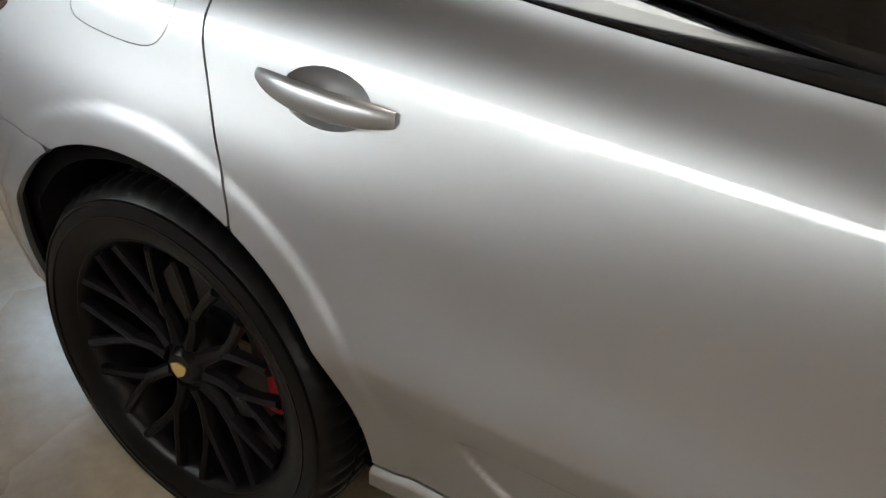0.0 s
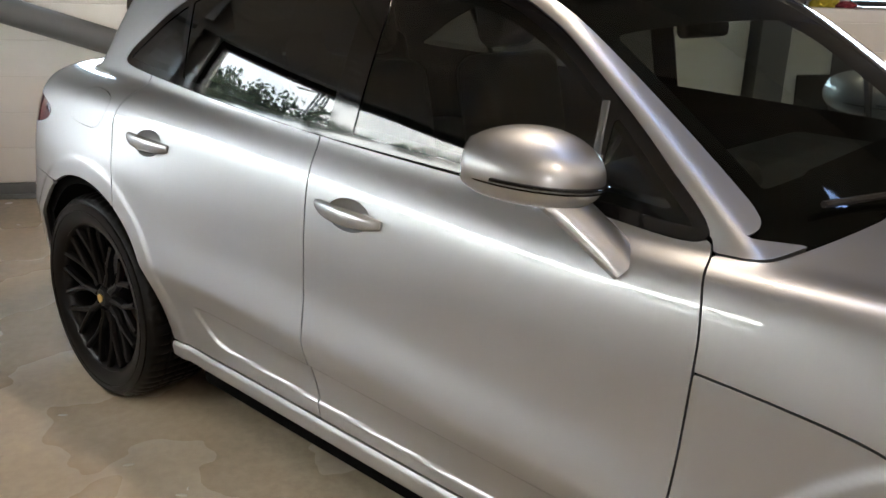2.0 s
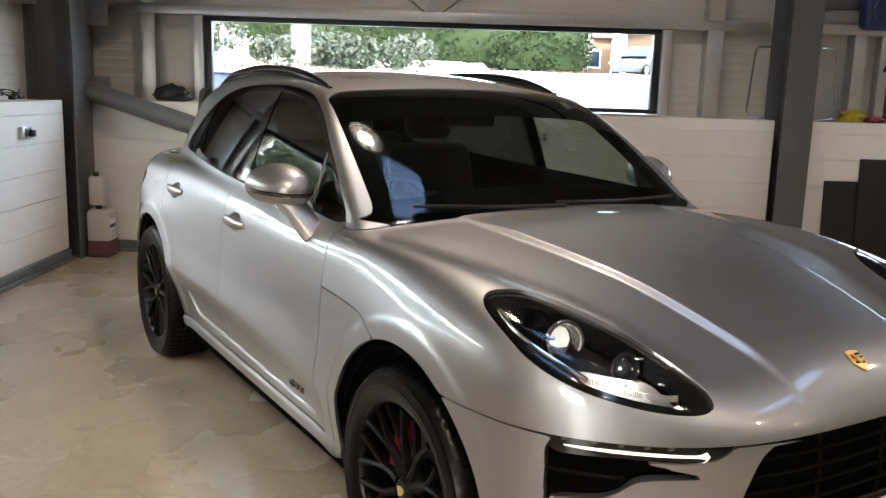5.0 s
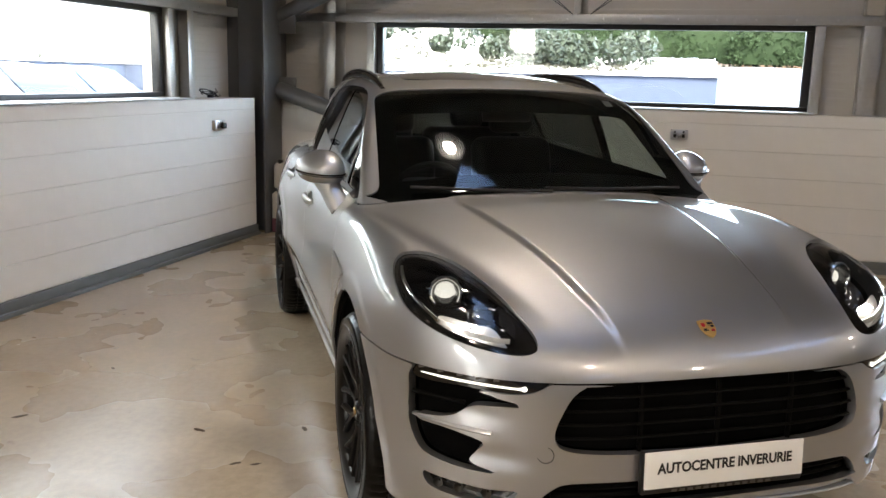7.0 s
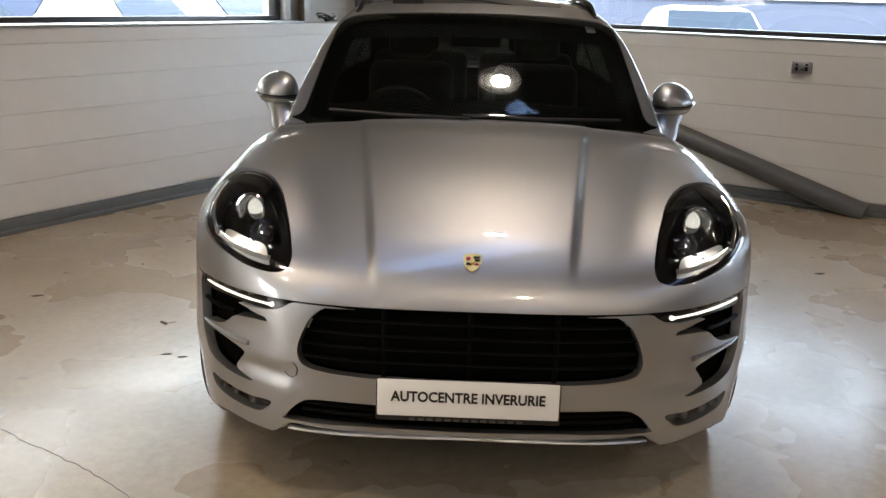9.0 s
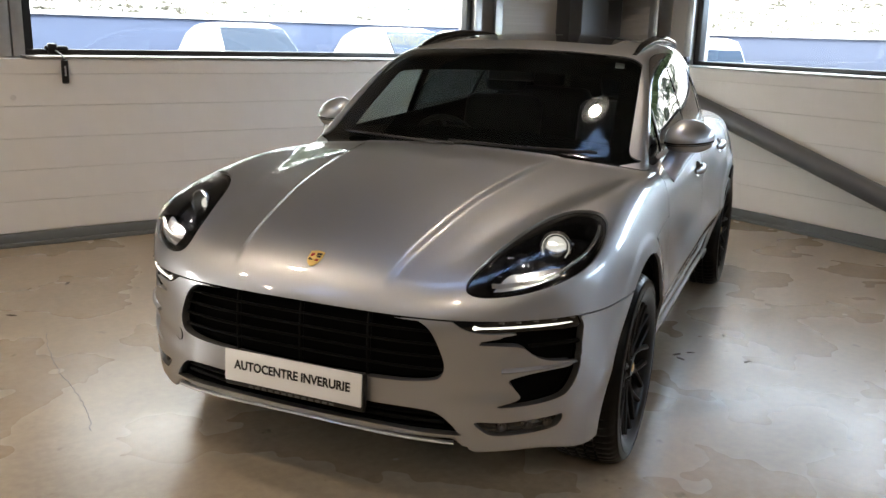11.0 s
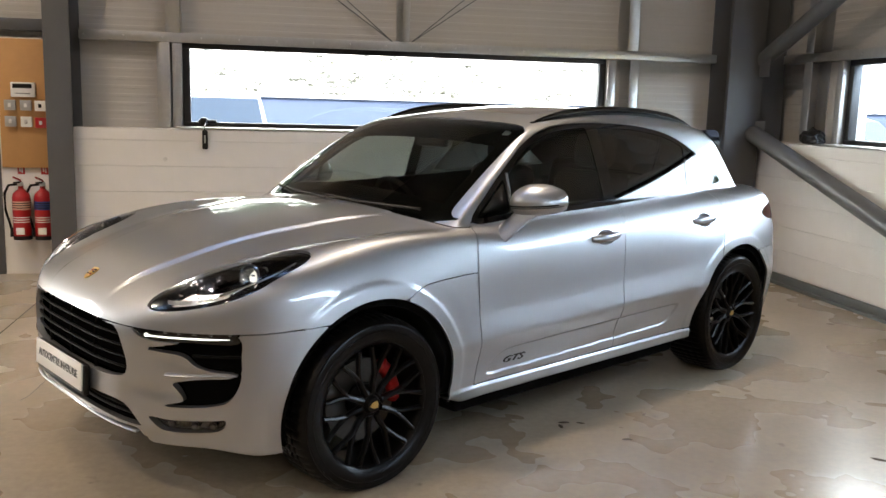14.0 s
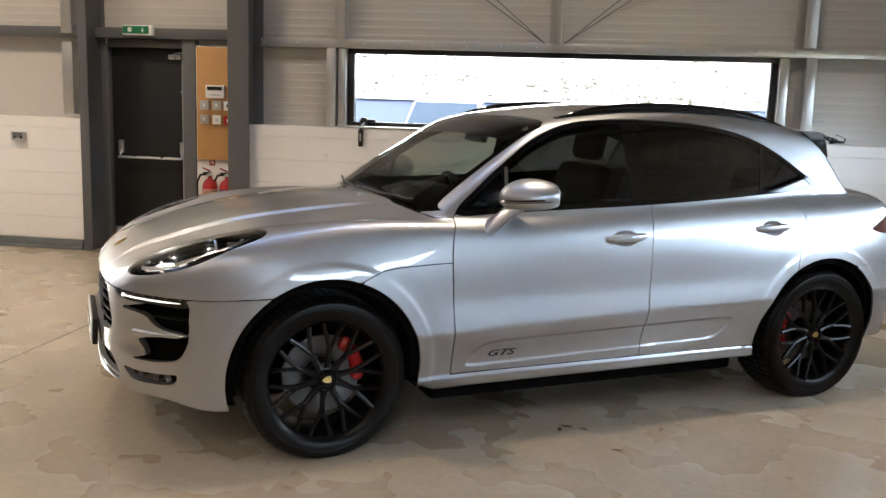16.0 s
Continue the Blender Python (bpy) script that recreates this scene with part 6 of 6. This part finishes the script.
for sx in (-1, 1):
    for sy in (-1, 1):
        part("leg", sweep([(sx * 2.2, sy * 2.2, 0), (sx * .7, sy * .7, 14), (sx * .3, sy * .3, 22)], .16, 6), STEEL, tower)
for z in (3, 6.5, 10, 13.5, 17):
    w = 2.2 - 1.5 * min(z, 14) / 14
    for s in (1, -1):
        part("lattice", sweep([(-w, s * w, z), (w * .8, s * w * .8, z + 3.2)], .09, 5), STEEL, tower)
        part("lattice", sweep([(w, s * w, z), (-w * .8, s * w * .8, z + 3.2)], .09, 5), STEEL, tower)
for z in (14, 17.5, 21):
    part("cross_arm", sweep([(-4.2, 0, z), (0, 0, z + .5), (4.2, 0, z)], .13, 6), STEEL, tower)


def parked_car(m, colour, label):
    """A small hatchback seen through the windows: shell, glass, wheels, lamps."""
    c = thing("parked_car", label, "car", m, "cars parked outside")
    paint = material("car paint", colour, .25, .3, coat=.8)
    bm = bmesh.new()
    rings = []
    L, prof = 2.1, curve((-2.1, -1.9, -1.0, 0, .9, 1.6, 2.0, 2.1), (.70, .90, .95, .96, .90, .80, .66, .55))
    for x in np.linspace(-2.1, 2.1, 29):
        w = .86 * (1 - .35 * abs(x / 2.2) ** 6)
        z1 = float(prof(x))
        rings.append([bm.verts.new(p) for p in ((x, -w * .9, .22), (x, -w, .45), (x, -w * .97, z1 - .12), (x, -w * .85, z1), (x, 0, z1 + .04), (x, w * .85, z1), (x, w * .97, z1 - .12), (x, w, .45), (x, w * .9, .22))])
    for a, b in zip(rings, rings[1:]):
        for k in range(8):
            bm.faces.new((a[k], b[k], b[k + 1], a[k + 1]))
    bm.faces.new(rings[0])
    bm.faces.new(rings[-1][::-1])
    bmesh.ops.recalc_face_normals(bm, faces=bm.faces)
    part("car_body", bm, paint, c)
    bm = bmesh.new()
    g = []
    for x, zz, w in ((-1.75, .93, .70), (-1.35, 1.34, .58), (-.9, 1.46, .56), (0, 1.485, .58), (.35, 1.435, .61), (1.05, .96, .72)):
        g.append([bm.verts.new((x, -w - .06, .90)), bm.verts.new((x, -w, zz - .03)), bm.verts.new((x, -w + .12, zz)), bm.verts.new((x, w - .12, zz)), bm.verts.new((x, w, zz - .03)), bm.verts.new((x, w + .06, .90))])
    for a, b in zip(g, g[1:]):
        for k in range(5):
            bm.faces.new((a[k], b[k], b[k + 1], a[k + 1]))
    bmesh.ops.recalc_face_normals(bm, faces=bm.faces)
    part("cabin", bm, paint, c)
    glass = bpy.data.materials.get("dark car glass") or material("dark car glass", (.010, .018, .032), .12)
    glass.node_tree.nodes["Principled BSDF"].inputs["Specular IOR Level"].default_value = .12
    for x0, z0, x1, z1, w0, w1 in ((-1.72, .98, -1.40, 1.30, .66, .56), (1.02, .995, .385, 1.418, .67, .56)):
        bm = bmesh.new()
        d = .014 if x0 > 0 else -.014
        bm.faces.new([bm.verts.new(p) for p in ((x0 + d, -w0, z0), (x0 + d, w0, z0), (x1 + d, w1, z1), (x1 + d, -w1, z1))])
        r = bmesh.ops.extrude_face_region(bm, geom=bm.faces[:])
        bmesh.ops.translate(bm, verts=[v for v in r["geom"] if isinstance(v, bmesh.types.BMVert)], vec=(d, 0, .006))
        bmesh.ops.recalc_face_normals(bm, faces=bm.faces)
        part("windscreen", bm, glass, c)
    for s in (1, -1):
        part("side_glass", prism([(-1.35, .99), (.80, 1.0), (.30, 1.36), (-1.15, 1.36)], .012, None, Matrix.Translation((0, s * .675, 0)) @ pose(0, 0, 0, 90, 0, 0) @ pose(0, 0, 0, 9 * s, 0, 0)), glass, c)
        part("lamp", box(-2.12, -2.0, s * .72 - .12, s * .72 + .12, .66, .80, .03), RED, c)
        part("lamp", box(1.86, 2.05, s * .62 - .14, s * .62 + .14, .56, .70, .04), CHROME, c)
        for x in (-1.3, 1.3):
            w = part("wheel", lathe([(0, .09), (.20, .10), (.30, .09), (.315, .05), (.315, -.08), (0, -.08)], pose(x, s * .78, .315, -90 * s), 28), RUBBER, c)
            part("wheel_rim", lathe([(0, .105), (.05, .11), (.19, .103), (.20, .095)], pose(x, s * .78, .315, -90 * s), 20), BRIGHT_METAL, w)
    return c


WHITE_CAR, SILVER_CAR, BLUE_CAR = (.34, .35, .365), (.06, .07, .085), (.012, .025, .07)
parked_car(pose(1.33, -6.8, 0, 0, 0, 90) @ Matrix.Diagonal((.86, .94, 1.10, 1)), (.36, .37, .38), "white hatchback parked by the retaining wall")
parked_car(pose(5.78, -6.8, 0, 0, 0, 90) @ Matrix.Diagonal((.84, .94, 1.15, 1)), WHITE_CAR, "white hatchback parked by the blue retaining wall")
parked_car(pose(8.9, -6.7, 0, 0, 0, 90), WHITE_CAR, "white hatchback parked beside another white car")
parked_car(pose(-1.68, -6.8, 0, 0, 0, 90) @ Matrix.Diagonal((.88, .95, 1.10, 1)), (.40, .40, .41), "pale hatchback in a row by the retaining wall")
parked_car(pose(-3.55, -6.6, 0, 0, 0, 90) @ Matrix.Diagonal((1.04, 1, 1.10, 1)), WHITE_CAR, "white hatchback in a row by the retaining wall")
parked_car(pose(-5.40, -6.7, 0, 0, 0, 90) @ Matrix.Diagonal((1.02, 1, 1.08, 1)), (.22, .30, .42), "pale blue hatchback at the end of a parked row")
parked_car(pose(-6.5, -4.0, 0, 0, 0, 225) @ Matrix.Diagonal((.9, .98, 1.09, 1)), (.34, .36, .38), "white car parked facing the retaining wall")
parked_car(pose(-5.3, 1.62, 0, 0, 0, 30) @ Matrix.Diagonal((1, 1.02, 1.05, 1)), (.42, .43, .45), "white car parked facing the building")
parked_car(pose(-36, 13.1, land(-36, 13.1), 0, 0, -40), SILVER_CAR, "silver car parked by the hedge")
parked_car(pose(-36, 16.2, land(-36, 16), 0, 0, -50), WHITE_CAR, "white car parked on the street")
parked_car(pose(-42, 20.6, land(-42, 20), 0, 0, -50), BLUE_CAR, "dark blue car parked on the street")
parked_car(pose(-7.5, 15.5, 0, 0, 0, 80), (.62, .50, .02), "yellow car parked beside the building")
for x, y, w, d, h, mt in ((-52, 22, 11, 7, 3.2, RENDER), (-50, 36, 12, 8, 3.0, RENDER), (-58, 10, 9, 7, 3.0, RENDER)):
    house = thing("house", "low rendered house with a brown tiled roof", "house", pose(x, y, 2.2, 0, 0, 12), "houses across the road")
    part("wall", box(-d / 2, d / 2, -w / 2, w / 2, 0, h, .02), mt, house)
    bm = bmesh.new()
    e = .4
    p = [bm.verts.new(q) for q in ((-d / 2 - e, -w / 2 - e, h), (d / 2 + e, -w / 2 - e, h), (d / 2 + e, w / 2 + e, h), (-d / 2 - e, w / 2 + e, h), (0, -w / 2 + 1.6, h + 2.4), (0, w / 2 - 1.6, h + 2.4))]
    for f in ((0, 1, 4), (1, 2, 5, 4), (2, 3, 5), (3, 0, 4, 5), (3, 2, 1, 0)):
        bm.faces.new([p[i] for i in f])
    bmesh.ops.recalc_face_normals(bm, faces=bm.faces)
    part("roof", bm, ROOF_TILE, house)
    for k in range(3):
        yy = -w / 2 + w * (k + .5) / 3
        wd = part("window", box(d / 2 - .05, d / 2 + .03, yy - .7, yy + .7, .9, 2.2, .02), WHITE_PLASTIC, house)
        part("pane", box(d / 2 + .031, d / 2 + .04, yy - .6, yy + .6, 1.0, 2.1, .005), bpy.data.materials["dark car glass"], wd)
meter = thing("meter_cabinet", "pale metal cabinet on a post by the hedge", "cabinet", pose(-24.4, 8.5, land(-24.4, 8.5)))
part("post", sweep([(0, 0, 0), (0, 0, 1.5)], .05, 8), GALV, meter)
part("cabinet_box", box(-.12, .12, -.16, .16, .55, 1.1, .02), material("weathered cabinet paint", (.16, .16, .155), .6, grain=.1), meter)
